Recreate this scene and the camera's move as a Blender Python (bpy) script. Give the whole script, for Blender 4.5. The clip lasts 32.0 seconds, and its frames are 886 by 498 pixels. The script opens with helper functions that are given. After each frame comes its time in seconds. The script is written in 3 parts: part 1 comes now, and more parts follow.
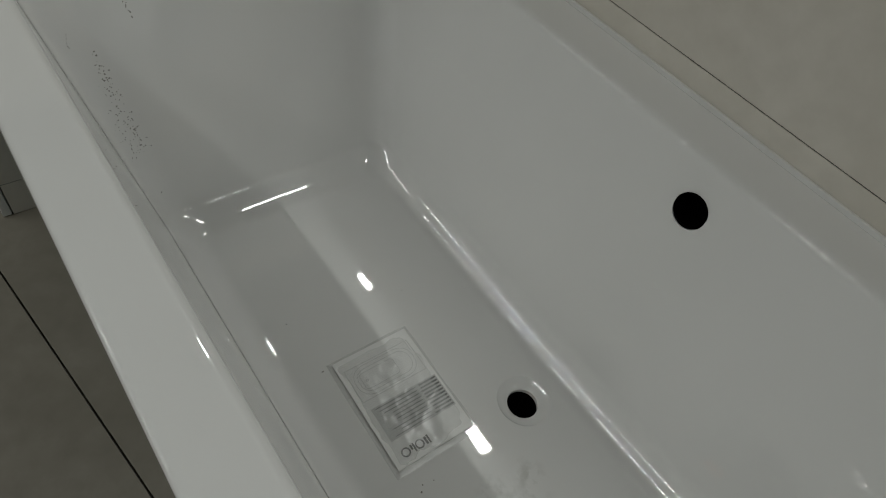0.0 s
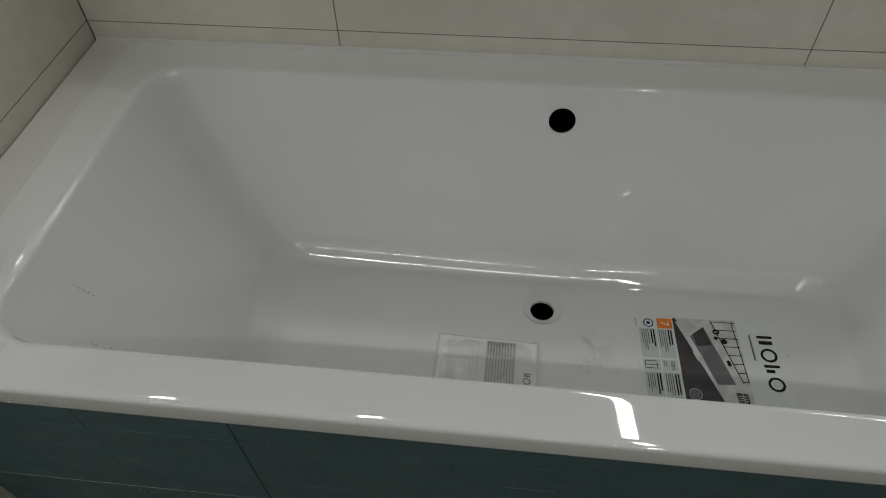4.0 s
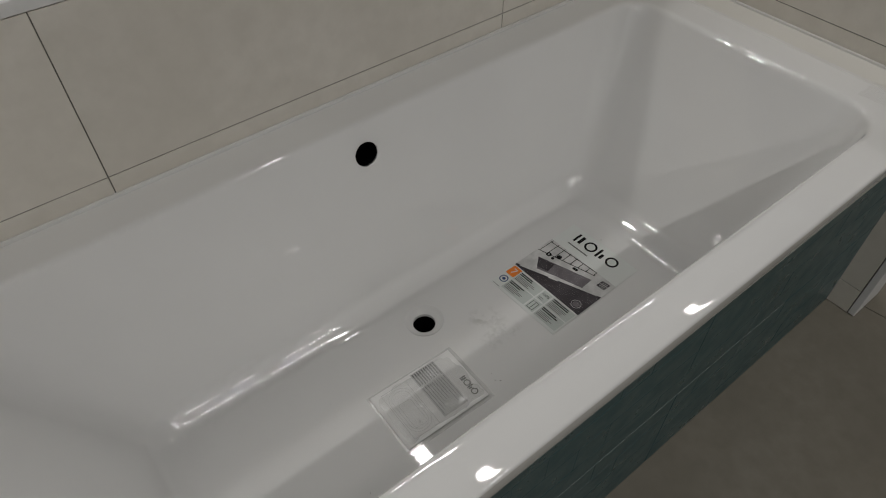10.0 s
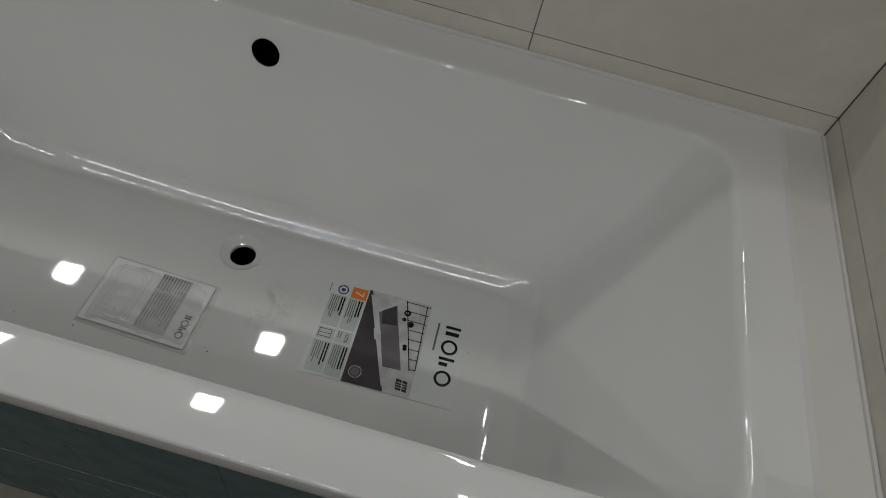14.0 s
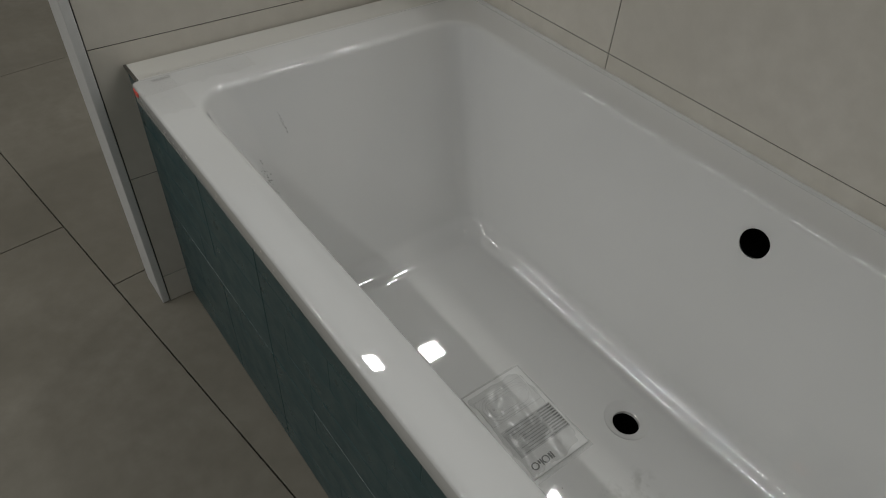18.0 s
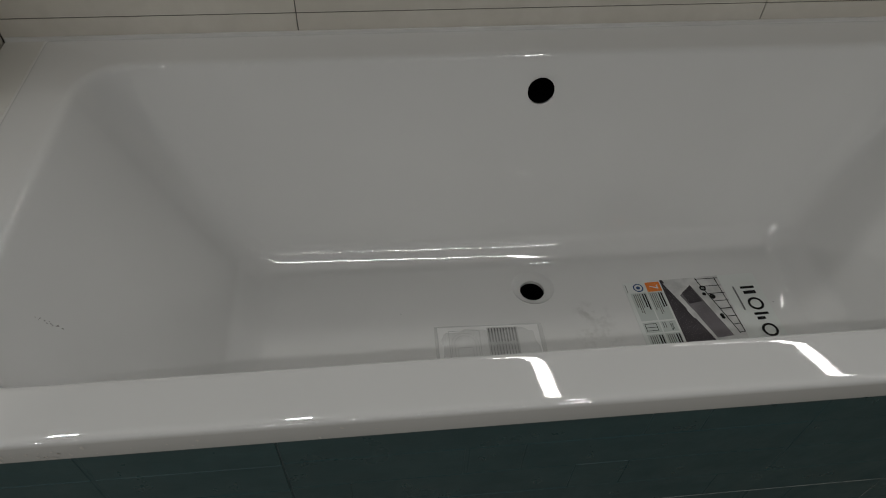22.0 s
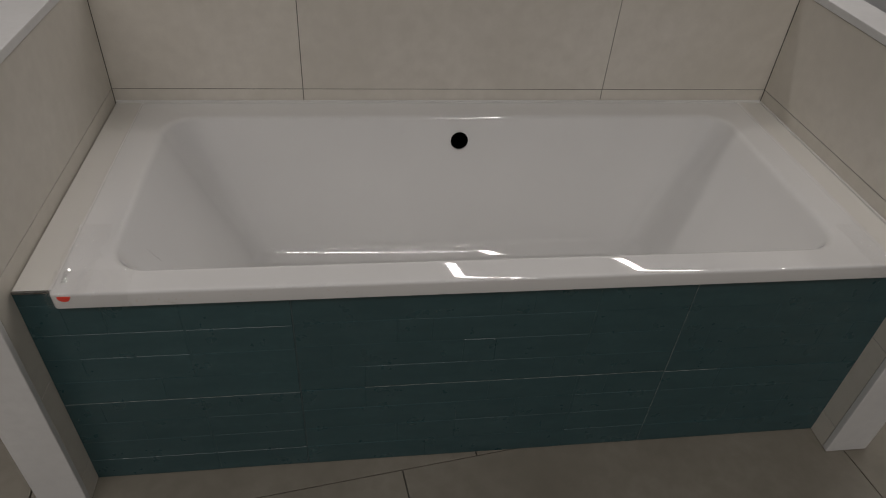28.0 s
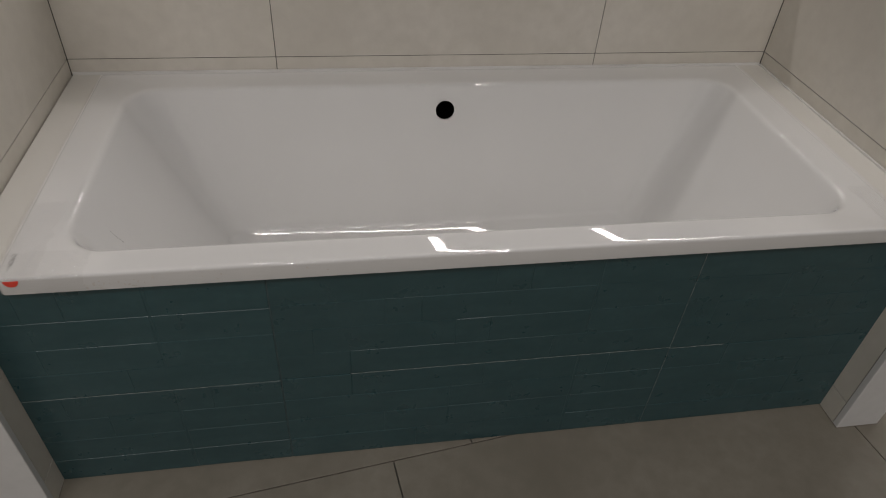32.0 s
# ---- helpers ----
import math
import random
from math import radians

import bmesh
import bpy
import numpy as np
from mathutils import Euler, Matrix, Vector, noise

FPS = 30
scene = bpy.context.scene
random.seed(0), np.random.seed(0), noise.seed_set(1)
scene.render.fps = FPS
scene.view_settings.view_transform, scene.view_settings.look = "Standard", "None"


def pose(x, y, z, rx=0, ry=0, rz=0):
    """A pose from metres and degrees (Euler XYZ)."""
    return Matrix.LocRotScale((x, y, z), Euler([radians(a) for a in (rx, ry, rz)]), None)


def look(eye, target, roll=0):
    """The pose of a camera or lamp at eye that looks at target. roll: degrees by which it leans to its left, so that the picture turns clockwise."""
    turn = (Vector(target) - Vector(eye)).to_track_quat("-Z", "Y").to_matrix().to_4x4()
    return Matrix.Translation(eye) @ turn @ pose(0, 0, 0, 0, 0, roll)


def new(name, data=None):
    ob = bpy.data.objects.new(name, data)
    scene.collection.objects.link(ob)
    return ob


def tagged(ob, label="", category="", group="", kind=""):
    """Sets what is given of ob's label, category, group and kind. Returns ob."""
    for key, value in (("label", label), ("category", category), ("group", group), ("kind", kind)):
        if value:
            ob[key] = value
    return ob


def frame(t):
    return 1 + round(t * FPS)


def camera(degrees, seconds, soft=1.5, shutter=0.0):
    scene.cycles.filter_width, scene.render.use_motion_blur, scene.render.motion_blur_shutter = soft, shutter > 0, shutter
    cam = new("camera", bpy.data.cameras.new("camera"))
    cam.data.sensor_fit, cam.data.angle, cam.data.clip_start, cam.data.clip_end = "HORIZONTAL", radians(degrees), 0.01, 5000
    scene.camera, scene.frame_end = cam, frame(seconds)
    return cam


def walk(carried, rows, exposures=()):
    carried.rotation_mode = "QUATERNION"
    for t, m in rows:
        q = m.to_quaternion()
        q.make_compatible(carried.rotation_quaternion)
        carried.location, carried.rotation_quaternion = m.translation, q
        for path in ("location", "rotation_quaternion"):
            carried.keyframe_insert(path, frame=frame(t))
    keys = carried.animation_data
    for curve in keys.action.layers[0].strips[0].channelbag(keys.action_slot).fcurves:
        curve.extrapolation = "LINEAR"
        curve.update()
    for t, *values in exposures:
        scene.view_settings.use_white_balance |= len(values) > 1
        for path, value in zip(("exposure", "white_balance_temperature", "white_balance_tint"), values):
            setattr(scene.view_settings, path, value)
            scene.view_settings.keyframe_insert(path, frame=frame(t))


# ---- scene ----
cam = camera(67.3, 32.0, soft=1.0)
PATH = [
    (0, (1.153, -0.005, 1.176), (0.263, 0.923, -0.344), 13.1),
    (0.5, (0.959, 0.011, 1.212), (0.082, 0.892, -0.343), 4.3),
    (1, (0.842, 0.030, 1.256), (0.045, 0.923, -0.335), 5.4),
    (1.5, (0.750, 0.019, 1.280), (0.090, 0.941, -0.356), 4.2),
    (2, (0.664, -0.002, 1.289), (0.174, 0.997, -0.363), 0.5),
    (2.5, (0.618, -0.040, 1.348), (0.270, 1.014, -0.308), -3.0),
    (3, (0.700, -0.151, 1.372), (0.406, 1.034, -0.208), -2.4),
    (3.5, (0.746, -0.311, 1.381), (0.510, 1.013, -0.101), -1.3),
    (4, (0.807, -0.358, 1.400), (0.633, 0.935, -0.116), -1.9),
    (4.5, (0.768, -0.438, 1.397), (0.816, 0.907, -0.090), -0.5),
    (6.5, (0.612, -0.550, 1.512), (1.023, 0.835, 0.129), 5.0),
    (7, (0.719, -0.512, 1.562), (1.124, 0.810, 0.117), 1.8),
    (7.5, (0.699, -0.454, 1.522), (1.214, 0.833, 0.080), 0.7),
    (8, (0.652, -0.358, 1.498), (1.256, 0.799, -0.018), 0.3),
    (8.5, (0.565, -0.262, 1.495), (1.289, 0.816, -0.026), -0.4),
    (9, (0.491, -0.219, 1.474), (1.238, 0.803, -0.075), -1.7),
    (9.5, (0.426, -0.216, 1.464), (1.205, 0.819, -0.059), -1.7),
    (10, (0.375, -0.234, 1.438), (1.207, 0.836, -0.034), -0.5),
    (10.5, (0.392, -0.221, 1.446), (1.231, 0.852, -0.018), 1.8),
    (11, (0.434, -0.250, 1.434), (1.226, 0.873, -0.020), 2.3),
    (11.5, (0.576, -0.306, 1.420), (1.356, 0.836, -0.024), 3.9),
    (12, (0.713, -0.309, 1.395), (1.504, 0.776, -0.089), 4.0),
    (12.5, (0.835, -0.249, 1.352), (1.582, 0.874, -0.131), 7.9),
    (13, (0.993, -0.197, 1.351), (1.526, 0.978, -0.176), 10.3),
    (13.5, (1.178, -0.184, 1.352), (1.438, 1.009, -0.223), 11.7),
    (14, (1.336, -0.195, 1.365), (1.292, 0.984, -0.230), 14.3),
    (14.5, (1.408, -0.162, 1.323), (0.865, 0.957, -0.202), 10.8),
    (15, (1.474, -0.177, 1.324), (0.523, 0.763, -0.102), 7.1),
    (15.5, (1.602, -0.156, 1.338), (0.425, 0.647, 0.005), 5.3),
    (17.5, (1.377, -0.251, 1.325), (0.226, 0.656, -0.035), 4.2),
    (18, (1.218, -0.242, 1.303), (0.110, 0.697, -0.073), 4.3),
    (18.5, (1.014, -0.183, 1.304), (0.019, 0.807, -0.121), 2.7),
    (19, (0.852, -0.141, 1.317), (0.011, 0.903, -0.168), 1.9),
    (19.5, (0.711, -0.126, 1.323), (0.144, 1.020, -0.219), 0.6),
    (20, (0.631, -0.112, 1.314), (0.242, 1.031, -0.281), -1.9),
    (20.5, (0.614, -0.133, 1.312), (0.319, 1.028, -0.286), -4.0),
    (21, (0.593, -0.154, 1.320), (0.437, 1.007, -0.301), -2.2),
    (21.5, (0.636, -0.249, 1.347), (0.593, 1.002, -0.212), -1.4),
    (22, (0.593, -0.354, 1.304), (0.768, 0.979, -0.177), 2.5),
    (22.5, (0.561, -0.444, 1.329), (0.871, 0.939, -0.082), 4.4),
    (23, (0.533, -0.543, 1.327), (0.873, 0.879, -0.037), 3.3),
    (23.5, (0.498, -0.619, 1.346), (0.868, 0.791, -0.023), 2.8),
    (24, (0.475, -0.696, 1.356), (0.895, 0.735, 0.023), 3.9),
    (24.5, (0.529, -0.774, 1.367), (0.904, 0.687, 0.055), 4.5),
    (25, (0.574, -0.847, 1.375), (0.889, 0.631, 0.066), 3.9),
    (25.5, (0.603, -0.864, 1.419), (0.852, 0.612, 0.096), 3.6),
    (26, (0.597, -0.893, 1.468), (0.852, 0.641, 0.210), 4.4),
    (26.5, (0.627, -0.947, 1.491), (0.862, 0.610, 0.256), 4.7),
    (28.5, (0.587, -1.018, 1.574), (0.855, 0.509, 0.310), 4.4),
    (29, (0.584, -0.999, 1.570), (0.874, 0.551, 0.338), 4.9),
    (29.5, (0.582, -0.973, 1.553), (0.879, 0.577, 0.323), 5.3),
    (30, (0.581, -0.932, 1.533), (0.851, 0.602, 0.278), 4.2),
    (30.5, (0.581, -0.895, 1.501), (0.863, 0.597, 0.199), 4.1),
    (31, (0.568, -0.889, 1.474), (0.838, 0.585, 0.148), 4.0),
    (31.5, (0.588, -0.912, 1.482), (0.831, 0.579, 0.172), 3.1),
    (32, (0.602, -0.948, 1.464), (0.902, 0.557, 0.182), 4.1),
]
walk(cam, [(t, look(eye, target, roll)) for t, eye, target, roll in PATH],
     exposures=[(0, 0.06, 6350, 3), (3, 0.14, 6350, 4), (5, 0.08, 6350, 4), (8, 0.08, 6500, 10), (10, 0.3, 6450, 10), (12, 0.08, 6350, 9), (14, -0.02, 6300, 8), (15, 0.18, 6450, 9), (18, 0.17, 6350, 7), (19, 0.12, 6300, 6), (20, 0.06, 6300, 7), (22, -0.09, 6400, 8), (23, 0.01, 6550, 10), (24, 0.13, 6700, 11), (25, 0.61, 6650, 14), (26, 0.18, 6650, 14), (29, 0.21, 6650, 14), (30, 0.23, 6650, 14), (31, 0.32, 6600, 14), (32, 0.46, 6650, 14)])

# ---- world and light ----
world = bpy.data.worlds.new("hall_world")
scene.world = world
world.use_nodes = True
world.node_tree.nodes["Background"].inputs[0].default_value = (0.9, 0.95, 1.0, 1)
world.node_tree.nodes["Background"].inputs[1].default_value = 0.02

CEIL = 4.20


def lamp_or_fill(x, y, w, l, power, z=CEIL - 0.03, tint=(1.0, 0.975, 0.945)):
    d = bpy.data.lights.new("lamp_or_fill", "AREA")
    d.shape, d.size, d.size_y, d.energy, d.color = "RECTANGLE", w, l, power, tint
    ob = new("lamp_or_fill", d)
    ob.matrix_world = pose(x, y, z)
    return ob


# a row of square panels set in a pale ceiling strip, slim line lamps, and a broad fill added over the hall in front
for lx, ly in ((-0.06, 2.17), (-1.66, 2.24), (-5.00, 2.20), (7.30, 3.05)):
    lamp_or_fill(lx, ly, 0.175, 0.175, 8.5, CEIL - 0.05)
lamp_or_fill(1.86, 5.10, 0.12, 7.5, 69)
lamp_or_fill(4.24, 5.1, 0.12, 7.5, 57)
lamp_or_fill(1.90, -1.85, 0.12, 1.1, 9)
lamp_or_fill(-0.75, -2.40, 5.3, 0.080, 40)
lamp_or_fill(-0.40, -4.15, 6.0, 0.06, 34)
# unseen soft fill, added to brighten the bath panel and the back wall
lamp_or_fill(0.5, -7.2, 12.0, 4.4, 40, CEIL - 0.02)

# ---- materials ----


def principled(name):
    m = bpy.data.materials.new(name)
    m.use_nodes = True
    nt = m.node_tree
    return m, nt, nt.nodes["Principled BSDF"]


def mix_rgb(nt, fac, a, b):
    n = nt.nodes.new("ShaderNodeMix")
    n.data_type = "RGBA"
    for k, v in ((0, fac), (6, a), (7, b)):
        if isinstance(v, (int, float)):
            n.inputs[k].default_value = v
        elif isinstance(v, tuple):
            n.inputs[k].default_value = (*v, 1)
        else:
            nt.links.new(v, n.inputs[k])
    return n.outputs[2]


def noise_fac(nt, scale, detail=4.0, lo=0.35, hi=0.65, stretch=(1, 1, 1), coord="Object", rough=0.55):
    tc = nt.nodes.new("ShaderNodeTexCoord")
    mp = nt.nodes.new("ShaderNodeMapping")
    mp.inputs["Scale"].default_value = stretch
    ns = nt.nodes.new("ShaderNodeTexNoise")
    ns.inputs["Scale"].default_value, ns.inputs["Detail"].default_value = scale, detail
    ns.inputs["Roughness"].default_value = rough
    mr = nt.nodes.new("ShaderNodeMapRange")
    mr.inputs[1].default_value, mr.inputs[2].default_value = lo, hi
    nt.links.new(tc.outputs[coord], mp.inputs[0])
    nt.links.new(mp.outputs[0], ns.inputs[0])
    nt.links.new(ns.outputs[0], mr.inputs[0])
    return mr.outputs[0]


def bump(nt, bsdf, height, strength, distance):
    b = nt.nodes.new("ShaderNodeBump")
    b.inputs["Strength"].default_value, b.inputs["Distance"].default_value = strength, distance
    nt.links.new(height, b.inputs["Height"])
    nt.links.new(b.outputs[0], bsdf.inputs["Normal"])


def surface(name, a, b, scale, rough, rough2=None, fine=None, bump_scale=None, bump_amount=0.2, metal=0.0, stretch=(1, 1, 1), coat=0.0, random_tone=0.0, spec=0.5):
    """Two-scale mottled surface between colours a and b."""
    m, nt, bs = principled(name)
    f = noise_fac(nt, scale, 5, stretch=stretch)
    col = mix_rgb(nt, f, a, b)
    if fine:
        f2 = noise_fac(nt, fine, 3, 0.3, 0.7)
        dark = tuple(c * 0.93 for c in a)
        col = mix_rgb(nt, f2, col, mix_rgb(nt, 0.6, col, dark))
    if random_tone:
        oi = nt.nodes.new("ShaderNodeObjectInfo")
        hs = nt.nodes.new("ShaderNodeHueSaturation")
        mr = nt.nodes.new("ShaderNodeMapRange")
        mr.inputs[3].default_value, mr.inputs[4].default_value = 1 - random_tone, 1 + random_tone
        nt.links.new(oi.outputs["Random"], mr.inputs[0])
        nt.links.new(mr.outputs[0], hs.inputs["Value"])
        nt.links.new(col, hs.inputs["Color"])
        col = hs.outputs[0]
    nt.links.new(col, bs.inputs["Base Color"])
    bs.inputs["Metallic"].default_value, bs.inputs["Roughness"].default_value = metal, rough
    bs.inputs["Specular IOR Level"].default_value = spec
    bs.inputs["Coat Weight"].default_value = coat
    bs.inputs["Coat Roughness"].default_value = 0.0275
    if rough2 is not None:
        g = noise_fac(nt, scale * 2.3, 4)
        mr = nt.nodes.new("ShaderNodeMapRange")
        mr.inputs[3].default_value, mr.inputs[4].default_value = rough, rough2
        nt.links.new(g, mr.inputs[0])
        nt.links.new(mr.outputs[0], bs.inputs["Roughness"])
    if bump_scale:
        bump(nt, bs, noise_fac(nt, bump_scale, 4, 0, 1), bump_amount, 0.002)
    return m


def glassy(name, gloss, haze, rough, bump_scale=60.0, amount=0.5):
    """Thin clear plastic film: mostly see-through, with a mirror sheen and a little haze."""
    m, nt, bs = principled(name)
    out = nt.nodes["Material Output"]
    tr = nt.nodes.new("ShaderNodeBsdfTransparent")
    gl = nt.nodes.new("ShaderNodeBsdfGlossy")
    gl.inputs["Roughness"].default_value = rough
    bs.inputs["Base Color"].default_value = (0.85, 0.86, 0.85, 1)
    bs.inputs["Roughness"].default_value = 0.5
    m1, m2 = nt.nodes.new("ShaderNodeMixShader"), nt.nodes.new("ShaderNodeMixShader")
    m1.inputs[0].default_value, m2.inputs[0].default_value = haze, gloss
    bump(nt, gl, noise_fac(nt, bump_scale, 3, 0, 1), amount, 0.004)
    nt.links.new(tr.outputs[0], m1.inputs[1])
    nt.links.new(bs.outputs[0], m1.inputs[2])
    nt.links.new(m1.outputs[0], m2.inputs[1])
    nt.links.new(gl.outputs[0], m2.inputs[2])
    nt.links.new(m2.outputs[0], out.inputs[0])
    return m


M_WALL = surface("beige_stone_tile", (0.66, 0.625, 0.555), (0.73, 0.695, 0.63), 2.6, 0.34, 0.5, fine=26, bump_scale=9, bump_amount=0.06, random_tone=0.02)
M_FLOOR = surface("beige_floor_tile", (0.212, 0.193, 0.155), (0.282, 0.259, 0.214), 2.2, 0.38, 0.55, fine=22, bump_scale=12, bump_amount=0.08, random_tone=0.03)
M_GROUT = surface("grey_grout", (0.12, 0.113, 0.10), (0.19, 0.18, 0.162), 30, 0.9)
M_TUB = surface("white_acrylic", (0.775, 0.775, 0.765), (0.80, 0.80, 0.79), 3.0, 0.0275, 0.030, spec=0.6, coat=0.85, bump_scale=7, bump_amount=0.01)


def add_smudges(m, spots, colour):
    """Dry smudges of dirt at given places, broken up by noise."""
    nt = m.node_tree
    bs = nt.nodes["Principled BSDF"]
    col = bs.inputs["Base Color"].links[0].from_socket
    tc = nt.nodes.new("ShaderNodeTexCoord")
    grain = noise_fac(nt, 55, 5, 0.48, 0.66)
    for x, y, z, r, amount in spots:
        vm = nt.nodes.new("ShaderNodeVectorMath")
        vm.operation = "DISTANCE"
        vm.inputs[1].default_value = (x, y, z)
        nt.links.new(tc.outputs["Object"], vm.inputs[0])
        mr = nt.nodes.new("ShaderNodeMapRange")
        mr.inputs[1].default_value, mr.inputs[2].default_value = r, r * 0.25
        mr.inputs[3].default_value, mr.inputs[4].default_value = 0.0, amount
        nt.links.new(vm.outputs["Value"], mr.inputs[0])
        mu = nt.nodes.new("ShaderNodeMath")
        mu.operation = "MULTIPLY"
        nt.links.new(mr.outputs[0], mu.inputs[0])
        nt.links.new(grain, mu.inputs[1])
        col = mix_rgb(nt, mu.outputs[0], col, colour)
    nt.links.new(col, bs.inputs["Base Color"])


add_smudges(M_TUB, ((1.00, 0.385, 0.196, 0.035, 0.38), (1.045, 0.378, 0.196, 0.03, 0.33), (1.03, 0.43, 0.196, 0.045, 0.3), (1.005, 0.45, 0.196, 0.03, 0.35)), (0.42, 0.42, 0.39))
M_WHITE = surface("white_board", (0.70, 0.70, 0.69), (0.76, 0.76, 0.75), 5, 0.45, 0.55, fine=40)
M_TEAL = surface("teal_relief_tile", (0.023, 0.071, 0.080), (0.034, 0.090, 0.100), 7, 0.27, 0.40, spec=0.75, fine=60, bump_scale=60, bump_amount=0.12, stretch=(1, 1, 4), random_tone=0.05)
M_PALE = surface("pale_grout", (0.07, 0.105, 0.11), (0.10, 0.14, 0.145), 40, 0.8)
M_BLACK = surface("painted_black_void", (0.002, 0.002, 0.002), (0.003, 0.003, 0.003), 10, 0.95, spec=0.0)
M_LEDGE = surface("pale_ledge_tile", (0.71, 0.695, 0.65), (0.73, 0.715, 0.675), 4, 0.3)
M_SEAL = surface("white_sealant", (0.72, 0.71, 0.69), (0.77, 0.765, 0.75), 8, 0.3)
M_CORE = surface("plaster", (0.5, 0.5, 0.48), (0.55, 0.55, 0.53), 4, 0.8)
M_SHEET = surface("pale_paper", (0.73, 0.755, 0.735), (0.76, 0.785, 0.765), 6, 0.16, 0.22, spec=0.35)
M_BOX = surface("pale_green_print", (0.56, 0.605, 0.58), (0.58, 0.625, 0.60), 6, 0.18, spec=0.35)
M_INK = surface("black_ink", (0.010, 0.010, 0.010), (0.016, 0.016, 0.016), 20, 0.25, spec=0.15)
M_GREYINK = surface("grey_ink", (0.13, 0.135, 0.13), (0.2, 0.2, 0.2), 300, 0.3, spec=0.25)
M_ORANGE = surface("orange_print", (0.82, 0.22, 0.030), (0.86, 0.25, 0.045), 20, 0.2, spec=0.3)
M_BLUE = surface("blue_ink", (0.03, 0.06, 0.17), (0.04, 0.08, 0.2), 20, 0.25, spec=0.2)
M_PHOTODARK = surface("dark_photo_print", (0.048, 0.043, 0.048), (0.078, 0.070, 0.078), 22, 0.14, spec=0.2)
M_PHOTOMID = surface("mid_photo_print", (0.15, 0.138, 0.148), (0.21, 0.195, 0.208), 26, 0.14, spec=0.2)
M_PHOTOLIGHT = surface("light_photo_print", (0.52, 0.52, 0.515), (0.70, 0.70, 0.69), 34, 0.14, spec=0.3)
M_PALEINK = surface("pale_grey_ink", (0.36, 0.36, 0.355), (0.46, 0.46, 0.455), 200, 0.5)
M_PAPER = surface("white_leaflet_paper", (0.78, 0.78, 0.77), (0.83, 0.83, 0.82), 10, 0.5)
M_BLOCK = surface("grey_text_print", (0.46, 0.46, 0.45), (0.54, 0.54, 0.53), 120, 0.5, stretch=(6, 1, 1))
M_FILM = glassy("clear_plastic_film", 0.075, 0.007, 0.05, bump_scale=38, amount=0.45)
M_BAG = glassy("clear_plastic_bag", 0.06, 0.26, 0.22, bump_scale=24, amount=0.35)
M_RED = surface("red_sticker", (0.92, 0.045, 0.02), (0.96, 0.07, 0.035), 30, 0.35)
M_DIRT = surface("dark_scuff", (0.10, 0.093, 0.083), (0.26, 0.25, 0.235), 60, 0.8)
M_STAIN = surface("brown_stain", (0.60, 0.575, 0.54), (0.71, 0.69, 0.66), 60, 0.4)
M_HALL = surface("hall_wall_paint", (0.50, 0.50, 0.49), (0.56, 0.56, 0.55), 2, 0.7)
M_CEIL = surface("ceiling_paint", (0.45, 0.45, 0.44), (0.50, 0.50, 0.49), 2, 0.8)
# weak emission added to the white strip so that the bath reflects it as paler
M_GLOW = surface("pale_strip_added_glow", (0.75, 0.75, 0.74), (0.8, 0.8, 0.79), 3, 0.5)
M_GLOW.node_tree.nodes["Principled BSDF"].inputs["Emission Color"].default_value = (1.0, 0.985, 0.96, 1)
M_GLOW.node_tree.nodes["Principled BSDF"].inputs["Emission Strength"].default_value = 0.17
M_SEAM = surface("pale_joint_filler", (0.15, 0.19, 0.19), (0.36, 0.39, 0.38), 60, 0.7)
M_COVER = glassy("clear_cover_film", 0.010, 0.002, 0.03, bump_scale=16, amount=0.12)
M_CHROME = surface("dark_chrome", (0.20, 0.20, 0.195), (0.27, 0.27, 0.265), 30, 0.10, 0.2, metal=1.0)
M_OLIVE = surface("dark_olive_frame", (0.085, 0.083, 0.066), (0.11, 0.105, 0.085), 12, 0.4)
M_GREYPANEL = surface("grey_panel", (0.25, 0.255, 0.255), (0.30, 0.305, 0.305), 5, 0.3)

# ---- helpers for meshes ----


def part(name, bm, material, parent=None, label="", smooth=False):
    me = bpy.data.meshes.new(name)
    bm.to_mesh(me)
    bm.free()
    me.materials.append(material)
    if smooth:
        for p in me.polygons:
            p.use_smooth = True
    ob = new(name, me)
    if parent is not None:
        ob.parent = parent
    if label:
        ob["label"] = label
    return ob


def box_into(bm, x0, x1, y0, y1, z0, z1, bevel=0.0, segs=1):
    r = bmesh.ops.create_cube(bm, size=1.0)
    vs = r["verts"]
    bmesh.ops.scale(bm, vec=(x1 - x0, y1 - y0, z1 - z0), verts=vs)
    bmesh.ops.translate(bm, vec=((x0 + x1) / 2, (y0 + y1) / 2, (z0 + z1) / 2), verts=vs)
    if bevel:
        es = list({e for v in vs for e in v.link_edges})
        bmesh.ops.bevel(bm, geom=es, offset=bevel, segments=segs, affect="EDGES", profile=0.5)


def box(x0, x1, y0, y1, z0, z1, bevel=0.0, segs=1):
    bm = bmesh.new()
    box_into(bm, x0, x1, y0, y1, z0, z1, bevel, segs)
    return bm



def empty(name, x=0.0, y=0.0, z=0.0):
    ob = new(name)
    ob.location = (x, y, z)
    return ob



# ---- plan ----
XL, XR = -0.070, 1.893        # inner faces of the side walls
YB = 0.800                    # face of the back wall
RIM = 0.645                   # top of the bath
TX0, TX1, TY0, TY1 = 0.003, 1.817, -0.0035, 0.7988
CAP = 0.988                   # top of the wall tiles
JX = (0.455, 1.357)           # vertical tile joints of the back wall
GAP = 0.0020
WT = 0.100                    # partition thickness

